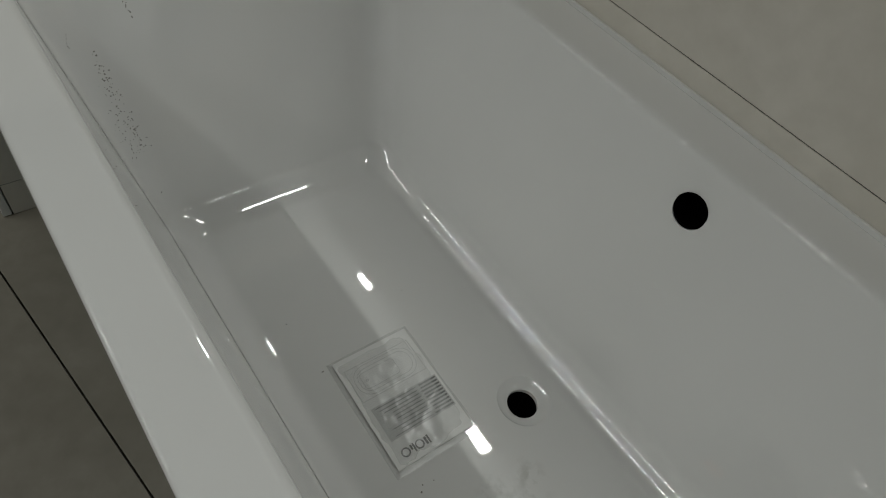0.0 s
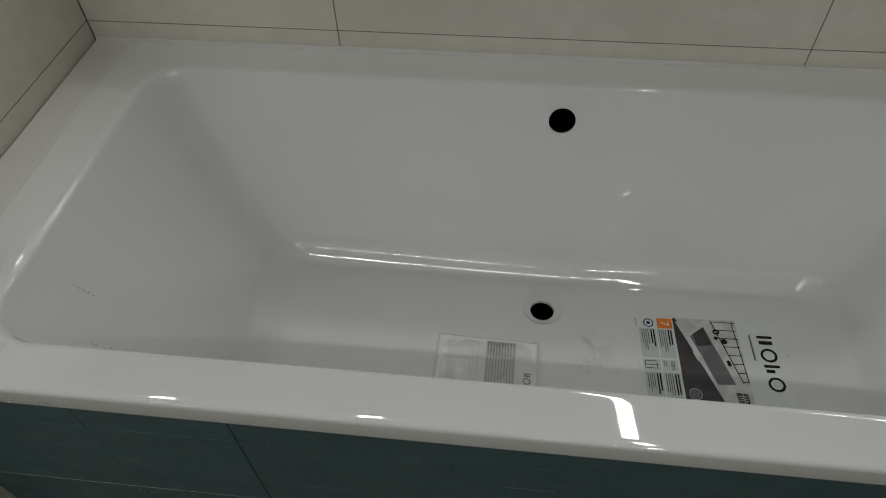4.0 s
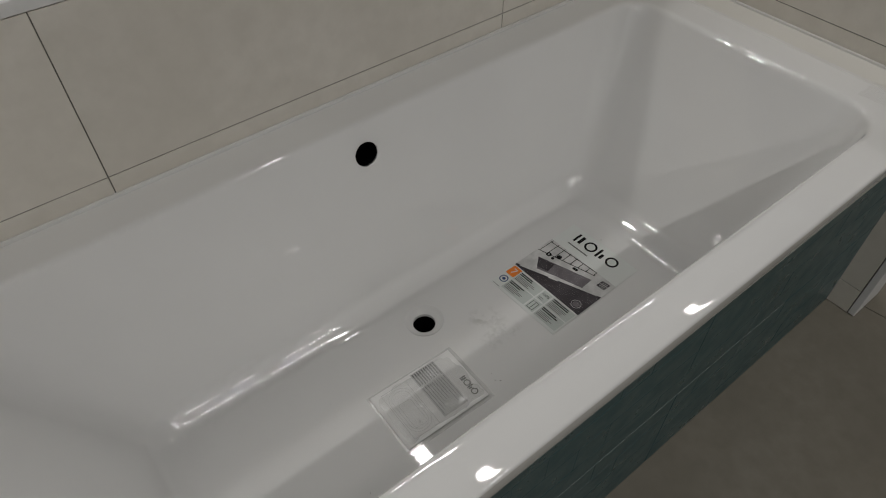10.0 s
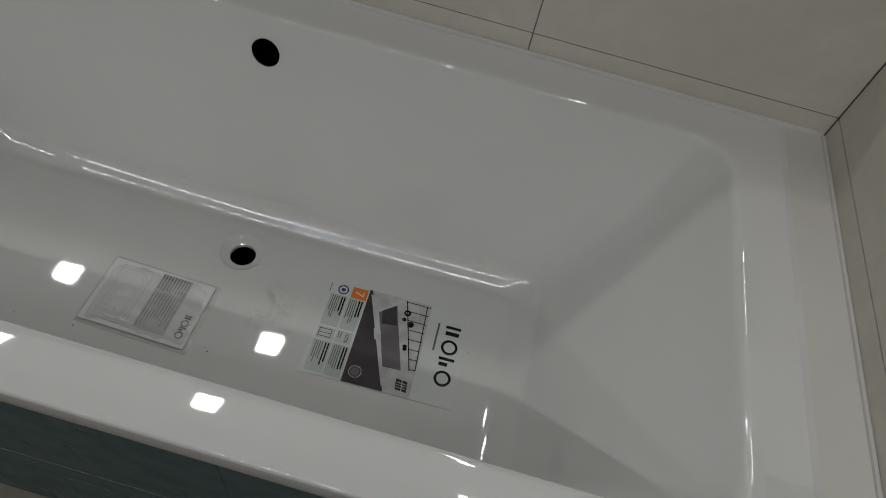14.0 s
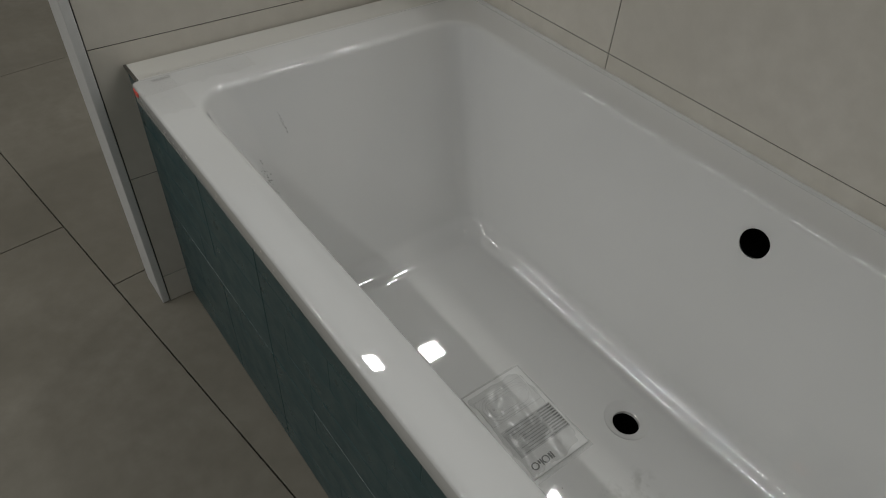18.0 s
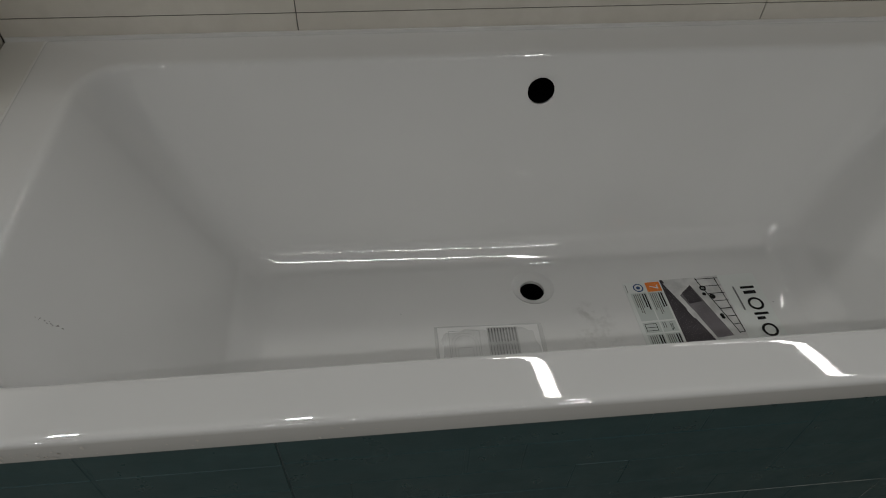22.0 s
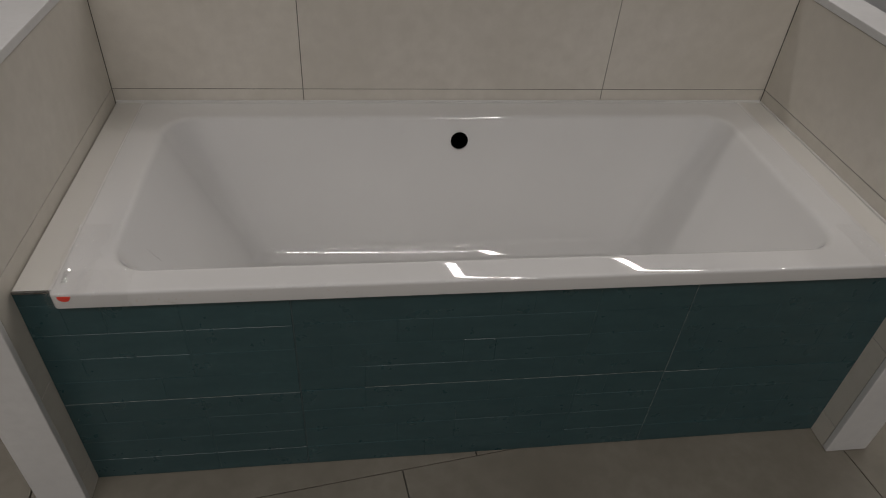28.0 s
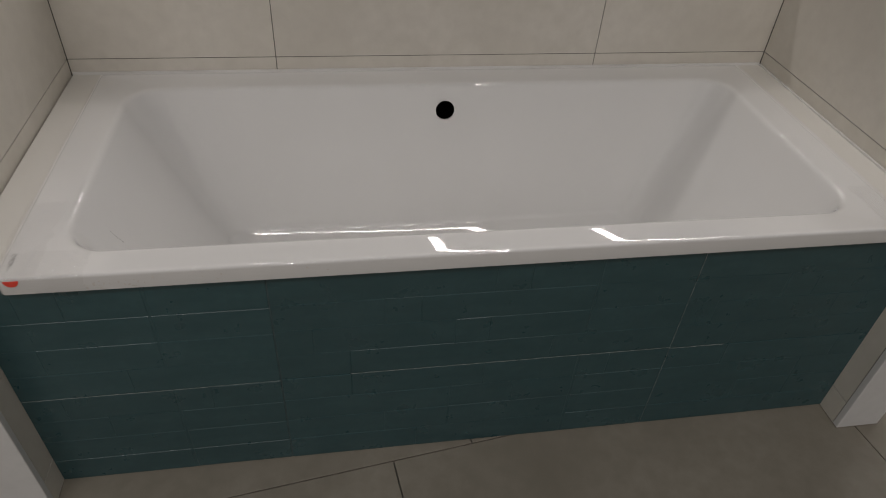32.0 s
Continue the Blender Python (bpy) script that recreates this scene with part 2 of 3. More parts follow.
# ---- large structure ----
ground = part("floor", box(-9, 11, -10, 11, -0.15, -0.009), M_GROUT)
tagged(ground, "beige stone-look floor tiles laid askew to the bath", "floor", kind="structure")
ceil = part("ceiling", box(-9, 11, -10, 11, CEIL, CEIL + 0.15), M_CEIL)
tagged(ceil, "plain grey ceiling of the showroom", "ceiling", kind="structure")
# strip known from its reflection alone; its glow is put in by the material
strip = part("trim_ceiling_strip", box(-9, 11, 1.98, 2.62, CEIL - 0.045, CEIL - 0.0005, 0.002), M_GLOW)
tagged(strip, "white strip along the ceiling with a faint added glow", "ceiling strip", kind="structure")
for nm, w4 in (("wall_north", (-9, 11, 11, 11.15)), ("wall_south", (-9, 11, -10.15, -10)), ("wall_west", (-9.15, -9, -10, 11)), ("wall_east", (11, 11.15, -10, 11))):
    w = part(nm, box(*w4, -0.1, CEIL + 0.1), M_HALL)
    tagged(w, "plain pale painted outer wall of the showroom hall", "wall", kind="structure")

wall_back = part("wall_back", box(XL - WT, XR + WT, YB + 0.0095, YB + WT, 0, CAP), M_CORE)
tagged(wall_back, "low partition behind the bath, clad in beige tiles", "wall", kind="structure")
wall_left = part("wall_left", box(XL - WT, XL - 0.0095, -0.048, YB + 0.0095, 0, CAP), M_CORE)
tagged(wall_left, "low side partition clad in beige stone-look tiles", "wall", kind="structure")
wall_right = part("wall_right", box(XR + 0.0095, XR + WT, -0.048, YB + 0.0095, 0, CAP), M_CORE)
tagged(wall_right, "low side partition clad in beige stone-look tiles", "wall", kind="structure")
part("grout", box(XL - 0.0090, XR + 0.0090, YB + 0.0018, YB + 0.0093, 0.36, CAP - 0.001), M_GROUT, wall_back)
part("grout", box(XL - 0.0093, XL - 0.0018, -0.047, YB + 0.0015, 0.001, CAP - 0.001), M_GROUT, wall_left)
part("grout", box(XR + 0.0018, XR + 0.0093, -0.047, YB + 0.0015, 0.001, CAP - 0.001), M_GROUT, wall_right)


def tile_mesh(x0, x1, y0, y1, z0, z1):
    return box(x0, x1, y0, y1, z0, z1, 0.0006)


rows = [0.386, 0.686, CAP]
cols = [XL, JX[0], JX[1], XR]
for a in range(2):
    for c in range(3):
        part("tile", tile_mesh(cols[c] + GAP / 2, cols[c + 1] - GAP / 2, YB, YB + 0.008, rows[a] + GAP / 2, rows[a + 1] - GAP / 2), M_WALL, wall_back)
rows = [0.0, 0.086, 0.386, 0.686, CAP]
for a in range(4):
    part("tile", tile_mesh(XL - 0.008, XL, -0.046, YB - GAP, rows[a] + GAP / 2, rows[a + 1] - GAP / 2), M_WALL, wall_left)
    part("tile", tile_mesh(XR, XR + 0.008, -0.046, YB - GAP, rows[a] + GAP / 2, rows[a + 1] - GAP / 2), M_WALL, wall_right)

# white boards that finish the partitions: cap on top, post on the front end
cap_trim = part("trim_cap_back", box(XL - WT - 0.006, XR + WT + 0.006, YB - 0.004, YB + WT + 0.006, CAP + 0.001, CAP + 0.022, 0.0015), M_WHITE)
tagged(cap_trim, "white board capping the low back partition", "wall cap", kind="structure")
for nm, x0, x1 in (("trim_cap_left", XL - WT - 0.006, XL + 0.004), ("trim_cap_right", XR - 0.004, XR + WT + 0.006)):
    w = part(nm, box(x0, x1, -0.066, YB - 0.0045, CAP + 0.001, CAP + 0.022, 0.0015), M_WHITE)
    tagged(w, "white board capping the low side partition", "wall cap", kind="structure")
for nm, x0, x1 in (("trim_post_left", XL - WT - 0.006, XL + 0.002), ("trim_post_right", XR - 0.002, XR + WT + 0.022)):
    w = part(nm, box(x0, x1, -0.066, -0.0485, 0.003, CAP, 0.0015), M_WHITE)
    tagged(w, "white upright board closing the end of the side partition", "wall end board", kind="structure")

# floor tiles: rows laid about seven degrees askew to the bath
FA = radians(7.6)
FO = Vector((0.699, -0.026))
FU, FV = Vector((math.cos(FA), math.sin(FA))), Vector((-math.sin(FA), math.cos(FA)))


def floor_tile(u0, u1, v0, v1):
    bm = bmesh.new()
    g = 0.0016
    top, low = [], []
    for u, v in ((u0 + g, v0 + g), (u1 - g, v0 + g), (u1 - g, v1 - g), (u0 + g, v1 - g)):
        p = FO + FU * u + FV * v
        low.append(bm.verts.new((p.x, p.y, -0.0085)))
        top.append(bm.verts.new((p.x, p.y, 0.0)))
    bm.faces.new(top)
    for i in range(4):
        bm.faces.new((low[i], low[(i + 1) % 4], top[(i + 1) % 4], top[i]))
    bmesh.ops.bevel(bm, geom=[e for e in bm.edges if e.verts[0] in top and e.verts[1] in top], offset=0.0008, segments=1, affect="EDGES")
    return bm


FRONT = [-7.24, -6.03, -4.83, -3.62, -2.42, -1.215, 0.0, 1.235, 2.435, 3.635, 4.84, 6.05, 7.26]
BACK = [-6.97, -5.76, -4.56, -3.35, -2.16, -0.91, 0.206, 1.40, 2.60, 3.80, 5.01, 6.22]
for row in range(-8, 10):
    us = BACK if row % 2 == 0 else FRONT
    for a, b in zip(us, us[1:]):
        part("tile", floor_tile(a, b, 0.6 * row, 0.6 * row + 0.6), M_FLOOR, ground)

# ---- the bathtub ----


def ring(rect, r, z, nl=41, ns=7, nc=12):
    """Points of a rounded rectangle, the same number for every ring."""
    x0, x1, y0, y1 = rect
    pts = []
    corners = ((x0 + r, y0 + r, 180, nl), (x1 - r, y0 + r, 270, ns), (x1 - r, y1 - r, 0, nl), (x0 + r, y1 - r, 90, ns))
    for i, (cx, cy, a0, n) in enumerate(corners):
        for k in range(nc + 1):
            a = radians(a0 + 90 * k / nc)
            pts.append((cx + r * math.cos(a), cy + r * math.sin(a), z))
        nx, ny, na, _ = corners[(i + 1) % 4]
        ax, ay = pts[-1][:2]
        bx, by = nx + r * math.cos(radians(na)), ny + r * math.sin(radians(na))
        s = [2 * k / (n - 1) - 1 for k in range(1, n - 1)]
        fr = [0.012] + [0.5 + 0.5 * ((0.25 * f + 0.75 * f ** 3) if n > 20 else f) for f in s] + [0.988]
        for f in fr:
            pts.append((ax + (bx - ax) * f, ay + (by - ay) * f, z))
    return pts


def grow(rect, d):
    return (rect[0] - d, rect[1] + d, rect[2] - d, rect[3] + d)


def lerp(a, b, f):
    return tuple(p + (q - p) * f for p, q in zip(a, b))


FLOORZ = 0.196


def floor_z(y, x=0.907):
    """The bath floor falls gently towards the waste from both ends and from the front."""
    e = x - 0.907
    d = y - 0.424
    w = 0.020
    return FLOORZ - 0.014 * (0.5 * (d + math.sqrt(d * d + w * w))) + 0.013 * (math.sqrt(e * e + 0.0025) - 0.40)


OUT = (TX0, TX1, TY0, TY1)
TOP = (0.087, 1.733, 0.076, 0.720)
EDGE = 0.6375                 # the rim leans gently inwards to this height
BOT = (0.306, 1.506, 0.176, 0.629)


def level(f):
    """Rectangle, corner radius and height of the basin at a fraction of the depth."""
    return (*lerp(TOP, BOT, f), 0.080 + (0.050 - 0.080) * f, EDGE + (FLOORZ - EDGE) * f)


def bez(a, b, c, n, skip=0):
    for k in range(skip, n + 1):
        f = k / n
        yield tuple((1 - f) ** 2 * p + 2 * f * (1 - f) * q + f * f * s for p, q, s in zip(a, b, c))


def between(a, b, f):
    return tuple(p + (q - p) * f for p, q in zip(a, b))


def cove():
    """Foot of the basin wall: a tight bend, a slightly hollow chamfer and a soft run-out. Gives inset from the wall line and height over the floor, from the top."""
    lean = math.atan((TOP[3] - BOT[3]) / (EDGE - FLOORZ))
    ease = lambda v: max(0.0, min(1.0, v)) ** 2 * (3 - 2 * max(0.0, min(1.0, v)))
    ds, length = 0.0002, 0.088
    pts, y, z = [], 0.0, 0.0
    for k in range(int(length / ds) + 1):
        s = k * ds
        a = lean + radians(33.5) * ease((s - 0.002) / 0.027) + radians(12) * max(0.0, min(1.0, (s - 0.028) / 0.034)) + (radians(44.5) - lean) * ease((s - 0.052) / 0.035)
        pts.append((y, z))
        y += math.sin(a) * ds
        z -= math.cos(a) * ds
    low = pts[-1][1]
    return [(y - math.tan(lean) * -z, z - low) for y, z in pts[::12] + pts[-1:]]


def tub_rings():
    """All rings from the underside of the lip over the rim and down to the floor, and the row at which the plain wall starts."""
    o = lambda d, z, r=0.012: (*grow(OUT, d), max(r + d, 0.004), z)
    rs = [o(-0.016, 0.6095), o(-0.004, 0.6060), o(-0.0008, 0.6078), o(0, 0.6112), o(0, 0.638)]
    rs += list(bez(o(0, 0.639), o(0, RIM), o(-0.0065, RIM), 6))
    a, b = rs[-1], (*grow(TOP, 0.011), 0.089, EDGE + 0.0011)
    rs += list(bez(a, (*grow(OUT, -0.036), 0.048, RIM - 0.0027), b, 9, 1))
    rs += list(bez(b, level(0), level(0.024), 7, 1))
    rs += [level(0.030)]
    wall = len(rs) - 1
    for d, h in cove():
        q = level(1 - h / (EDGE - FLOORZ))
        rs.append((*grow(q[:4], -d), max(q[4] - 0.5 * d, 0.020), q[5]))
    d, h = cove()[-1]
    rs.append((*grow(BOT, -d - 0.0015), 0.0195, FLOORZ))
    return rs, wall


DRAIN = (0.907, 0.524)
OVER = (0.909, 0.5655)
tub = empty("bathtub", 0.908, 0.4, 0.0)
tagged(tub, "glossy white acrylic built-in bathtub with sloping ends", "bathtub")
bm = bmesh.new()
tub_rs, wall_k = tub_rings()
loops = [[bm.verts.new(p) for p in ring(r[:4], r[4], r[5])] for r in tub_rs]
n = len(loops[0])
# the floor runs on into the round dish of the waste
for p in [v for lp in loops[wall_k + 1:] for v in lp]:
    f = max(0.0, min(1.0, (RIM - p.co.z) / (RIM - FLOORZ) * 8 - 7))
    p.co.z += f * (floor_z(p.co.y, p.co.x) - FLOORZ)
edge = [v.co.copy() for v in loops[-1]]
angs = [math.atan2(p.y - DRAIN[1], p.x - DRAIN[0]) for p in edge]
STEPS = 40
for k in range(1, STEPS + 1):
    f = 1 - (1 - k / STEPS) ** 1.5
    row = []
    for p, a in zip(edge, angs):
        q = Vector((DRAIN[0] + 0.046 * math.cos(a), DRAIN[1] + 0.046 * math.sin(a), 0))
        x, y = p.x + (q.x - p.x) * f, p.y + (q.y - p.y) * f
        row.append(bm.verts.new((x, y, floor_z(y, x))))
    loops.append(row)
dz = floor_z(DRAIN[1])
for rad, z in ((0.0445, -0.0008), (0.042, -0.0030), (0.035, -0.0068), (0.0292, -0.0095), (0.0262, -0.0118), (0.0262, -0.020)):
    loops.append([bm.verts.new((DRAIN[0] + rad * math.cos(a), DRAIN[1] + rad * math.sin(a), dz + z)) for a in angs])
skip = set()
for i in range(len(loops) - 1):
    for j in range(n):
        k = (j + 1) % n
        if i == wall_k and loops[i][j].co.y > 0.6 and loops[i][k].co.x > 0.68 and loops[i][j].co.x < 1.14:
            skip.add(j)
            continue
        bm.faces.new((loops[i][j], loops[i][k], loops[i + 1][k], loops[i + 1][j]))
# back side of the basin, round the overflow hole
js = sorted(skip)
cs = list(range(js[0], js[-1] + 2))  # runs from right to left
outline = [loops[wall_k][j] for j in cs] + [loops[wall_k + 1][j] for j in reversed(cs)]
p0, p1 = loops[wall_k][cs[0]].co, loops[wall_k + 1][cs[0]].co
slope = (p1.y - p0.y) / (p1.z - p0.z)
circle, inner = [], []
for k in range(32):
    a = 2 * math.pi * k / 32
    z = OVER[1] + 0.0262 * math.sin(a)
    y = p0.y + slope * (z - p0.z)
    circle.append(bm.verts.new((OVER[0] + 0.0262 * math.cos(a), y, z)))
    inner.append(bm.verts.new((OVER[0] + 0.0262 * math.cos(a), y + 0.0018, z)))
edges = []
for lp in (outline, circle):
    for a, b in zip(lp, lp[1:] + lp[:1]):
        edges.append(bm.edges.get((a, b)) or bm.edges.new((a, b)))
bmesh.ops.triangle_fill(bm, use_beauty=True, use_dissolve=False, edges=edges)
bmesh.ops.delete(bm, geom=[f for f in bm.faces if all(v in set(circle) for v in f.verts)], context="FACES_ONLY")
for k in range(32):
    m = (k + 1) % 32
    bm.faces.new((circle[k], circle[m], inner[m], inner[k]))
# underside
low = []
for r in ((*grow(OUT, -0.016), 0.004, 0.630), (*grow(TOP, 0.050), 0.1, 0.620), (*grow(BOT, 0.055), 0.08, FLOORZ - 0.07)):
    low.append([bm.verts.new(p) for p in ring(r[:4], r[4], r[5])])
chain = [loops[0]] + low
for a, b in zip(chain, chain[1:]):
    for j in range(n):
        k = (j + 1) % n
        bm.faces.new((a[k], a[j], b[j], b[k]))
bmesh.ops.recalc_face_normals(bm, faces=bm.faces)
bm.normal_update()
shell = part("shell", bm, M_TUB, tub, smooth=True)
shell.data.set_sharp_from_angle(angle=radians(38))
shell.location = -tub.location


def tub_part(name, bm, material, label="", smooth=False):
    ob = part(name, bm, material, tub, label, smooth)
    ob.location = -tub.location
    return ob


def tube(c, axis, r, depth):
    """Open sleeve with a closed far end."""
    bm = bmesh.new()
    ax = Vector(axis).normalized()
    q = ax.to_track_quat("Z", "Y")
    c = Vector(c)
    ls = []
    for rad, d in ((r, 0), (r, depth)):
        ls.append([bm.verts.new(c + q @ Vector((rad * math.cos(2 * math.pi * k / 32), rad * math.sin(2 * math.pi * k / 32), d))) for k in range(32)])
    for k in range(32):
        m = (k + 1) % 32
        bm.faces.new((ls[0][k], ls[0][m], ls[1][m], ls[1][k]))
    bm.faces.new(ls[1])
    return bm


oy = p0.y + slope * (OVER[1] - p0.z)
# sleeves coloured near black to stand for the dark inside the empty holes
tub_part("waste_opening", tube((*DRAIN, dz - 0.0195), (0, 0, -1), 0.0262, 0.05), M_BLACK, "black empty waste hole")
tub_part("overflow_opening", tube((OVER[0], oy + 0.0003, OVER[1]), (0, 1, 0), 0.0266, 0.04), M_BLACK, "black empty overflow hole")

# ---- tiled ledges beside the bath ----
for nm, x0, x1 in (("ledge_left", XL + 0.0035, TX0 - 0.0012), ("ledge_right", TX1 + 0.0012, XR - 0.0035)):
    e = empty(nm, (x0 + x1) / 2, 0.4, 0.6)
    tagged(e, "narrow beige tiled ledge between bath rim and wall", "ledge", kind="structure")
    for pn, b, mt in (("tile", (x0, x1, 0.012, YB - 0.002, 0.634, 0.6445), M_LEDGE), ("steel_edging", (x0, x1, 0.006, 0.0118, 0.6395, 0.6452), M_CHROME), ("board", (x0, x1, 0.032, YB - 0.002, 0.600, 0.6335), M_CORE)):
        o = part(pn, box(*b, 0.0008), mt, e)
        o.location = -e.location
    s0, s1 = (TX0 - 0.0016, TX0 + 0.0052) if nm == "ledge_left" else (TX1 - 0.0066, TX1 + 0.0036)
    o = part("seam_filler", box(s0, s1, 0.012, YB - 0.002, 0.632, 0.6454 if nm == "ledge_right" else 0.6443, 0.0003), M_SEAL, e, "smooth white sealant seam" if nm == "ledge_right" else "")
    o.location = -e.location

# thin beads of sealant where the rim and the ledges meet the walls
for nm, b in (("back_bead", (XL + 0.004, XR - 0.004, YB - 0.0050, YB - 0.0003, 0.640, 0.6520)), ("right_bead", (XR - 0.0060, XR - 0.0003, 0.012, YB - 0.0055, 0.640, 0.6500))):
    o = part("trim_" + nm, box(*b, 0.0008), M_SEAL)
    tagged(o, "thin white sealant bead between bath rim and tiles", "sealant", kind="structure")

# ---- teal front panel of relief tiles ----
panel = empty("bath_panel", 0.9, 0.02, 0.0)
tagged(panel, "dark teal relief-tiled panel below the bath rim", "bath panel")


def panel_part(name, bm, material, label=""):
    o = part(name, bm, material, panel, label)
    o.location = -panel.location
    return o


panel_part("backing_board", box(XL + 0.001, XR - 0.001, 0.0205, 0.03, 0.002, 0.615), M_CORE)
panel_part("grout", box(XL + 0.001, XR - 0.001, 0.0140, 0.0203, 0.002, 0.603), M_PALE)
rng = random.Random(5)
CELLS, COURSES = 12, 4
# where the blocks of each course end, in cells from the tile's left edge, bottom course first
CUTS = ((2, 8), (1, 5, 6, 9), (3, 4, 9), (6, 7, 9))
CUTS_LOW = ((4, 9), (3, 5, 9), (5, 7, 9), (2, 6, 9, 10))
WIDE = {9, 3}


def relief_tile(x0, x1, z0, z1, first, cuts):
    """One pressed tile on a grid of cells: courses of blocks with soft, shallow grooves; some are only half pressed."""
    bm = bmesh.new()
    box_into(bm, x0, x1, 0.0125, 0.0195, z0, z1)
    hgt, cell = min((z1 - z0) / COURSES, 0.0742), 0.0753
    pressed = [[rng.choice((0.0002, 0.0008, 0.0010, 0.0014)) for _ in range(CELLS + 1)] for _ in range(COURSES + 1)]
    for c in range(COURSES):
        stops = [first] + [k for k in cuts[c] if k > first] + [CELLS]
        for k, m in zip(stops, stops[1:]):
            x, e = x0 + (k - first) * cell, min(x0 + (m - first) * cell, x1)
            if m == CELLS:
                e = x1
            if e - x < 0.01:
                continue
            y = 0.0119 - rng.choice((0.0, 0.0001, 0.0002, 0.0003))
            b0, b1 = z0 + c * hgt, (z0 + (c + 1) * hgt if c < COURSES - 1 else z1)
            gb, gt = pressed[c][k], pressed[c + 1][k]
            # the wide upright grooves have a flat bottom
            fl_, fr = (0.0022 if k in WIDE else 0.0), (0.0022 if m in WIDE else 0.0)
            gl = fl_ + rng.choice((0.0007, 0.0011, 0.0016))
            gr = fr + rng.choice((0.0007, 0.0011, 0.0016))
            if k == first:
                gl = 0.0008
            base = [bm.verts.new(p) for p in ((x + fl_, 0.0125, b0), (e - fr, 0.0125, b0), (e - fr, 0.0125, b1), (x + fl_, 0.0125, b1))]
            face = [bm.verts.new(p) for p in ((x + gl, y, b0 + gb), (e - gr, y, b0 + gb), (e - gr, y, b1 - gt), (x + gl, y, b1 - gt))]
            bm.faces.new(face)
            for i in range(4):
                bm.faces.new((base[i], base[(i + 1) % 4], face[(i + 1) % 4], face[i]))
    bmesh.ops.recalc_face_normals(bm, faces=bm.faces)
    return bm


# three columns of tiles, laid a few millimetres out of line
COLUMNS = ((XL + 0.001, 0.4545, 0.2945, 5), (0.4573, 1.3583, 0.2998, 0), (1.3597, XR - 0.001, 0.2968, 0))
for x0, x1, zj, first in COLUMNS:
    panel_part("tile", relief_tile(x0, x1, 0.004, zj - 0.0010, first, CUTS_LOW), M_TEAL)
    panel_part("tile", relief_tile(x0, x1, zj + 0.0010, 0.6035, first, CUTS), M_TEAL)
for x0, x1 in ((XL + 0.001, TX0 - 0.0015), (TX1 + 0.0015, XR - 0.001)):
    panel_part("tile", box(x0, x1, 0.0119, 0.0195, 0.6045, 0.6390, 0.0004), M_TEAL)
for x0, x1, zj in ((XL + 0.002, 0.302, 0.2945), (0.304, 0.4540, 0.2957), (0.606, 1.358, 0.2998), (1.360, 1.500, 0.2968)):
    panel_part("joint_filler", box(x0, x1, 0.0114, 0.0122, zj - 0.0005, zj + 0.0005), M_SEAM, "pale thin horizontal joint")
panel_part("joint_filler", box(1.3586, 1.3594, 0.0116, 0.0122, 0.005, 0.603), M_SEAM, "pale thin upright joint")

# ---- printed sheet and leaflet on the bath floor ----


class Flat:
    """A flat thing on the bath floor, drawn in its own reading direction: u to the right, v up, both in metres."""

    def __init__(self, origin, right, up, lift):
        self.o, self.r, self.u, self.lift = Vector(origin), Vector(right), Vector(up), lift

    def at(self, u, v, h):
        p = self.o + self.r * u + self.u * v
        return Vector((p.x, p.y, floor_z(p.y, p.x) + self.lift + h))

    def patch(self, bm, corners, h, n=8):
        """A quad given by four (u, v) corners, cut into strips so that it follows the floor."""
        a, b, c, d = [Vector(p) for p in corners]
        prev = None
        for k in range(n + 1):
            f = k / n
            lo, hi = a.lerp(b, f), d.lerp(c, f)
            cur = (bm.verts.new(self.at(lo.x, lo.y, h)), bm.verts.new(self.at(hi.x, hi.y, h)))
            if prev:
                bm.faces.new((prev[0], cur[0], cur[1], prev[1]))
            prev = cur

    def rect(self, bm, u0, u1, v0, v1, h, n=4):
        self.patch(bm, ((u0, v0), (u1, v0), (u1, v1), (u0, v1)), h, n)

    def stroke(self, bm, u0, v0, u1, v1, w, h, n=1):
        d = Vector((u1 - u0, v1 - v0)).normalized() * (w / 2)
        q = Vector((-d.y, d.x))
        a, b = Vector((u0, v0)), Vector((u1, v1))
        self.patch(bm, (a - q, b - q, b + q, a + q), h, n)

    def annulus(self, bm, cu, cv, r0, r1, h, n=28, squash=1.0):
        rows = [[bm.verts.new(self.at(cu + r * math.cos(2 * math.pi * k / n), cv + squash * r * math.sin(2 * math.pi * k / n), h)) for k in range(n)] for r in (r0, r1)]
        for k in range(n):
            m = (k + 1) % n
            bm.faces.new((rows[0][k], rows[1][k], rows[1][m], rows[0][m]))

    def slab(self, bm, w, h, thick, n=14):
        """Sheet with a little thickness."""
        self.patch(bm, ((0, 0), (w, 0), (w, h), (0, h)), thick, n)
        for a, b in (((0, 0), (w, 0)), ((w, 0), (w, h)), ((w, h), (0, h)), ((0, h), (0, 0))):
            va, vb = Vector(a), Vector(b)
            for k in range(n):
                p, q = va.lerp(vb, k / n), va.lerp(vb, (k + 1) / n)
                bm.faces.new([bm.verts.new(x) for x in (self.at(*p, -0.0002), self.at(*q, -0.0002), self.at(*q, thick), self.at(*p, thick))])
        bmesh.ops.remove_doubles(bm, verts=bm.verts, dist=1e-5)


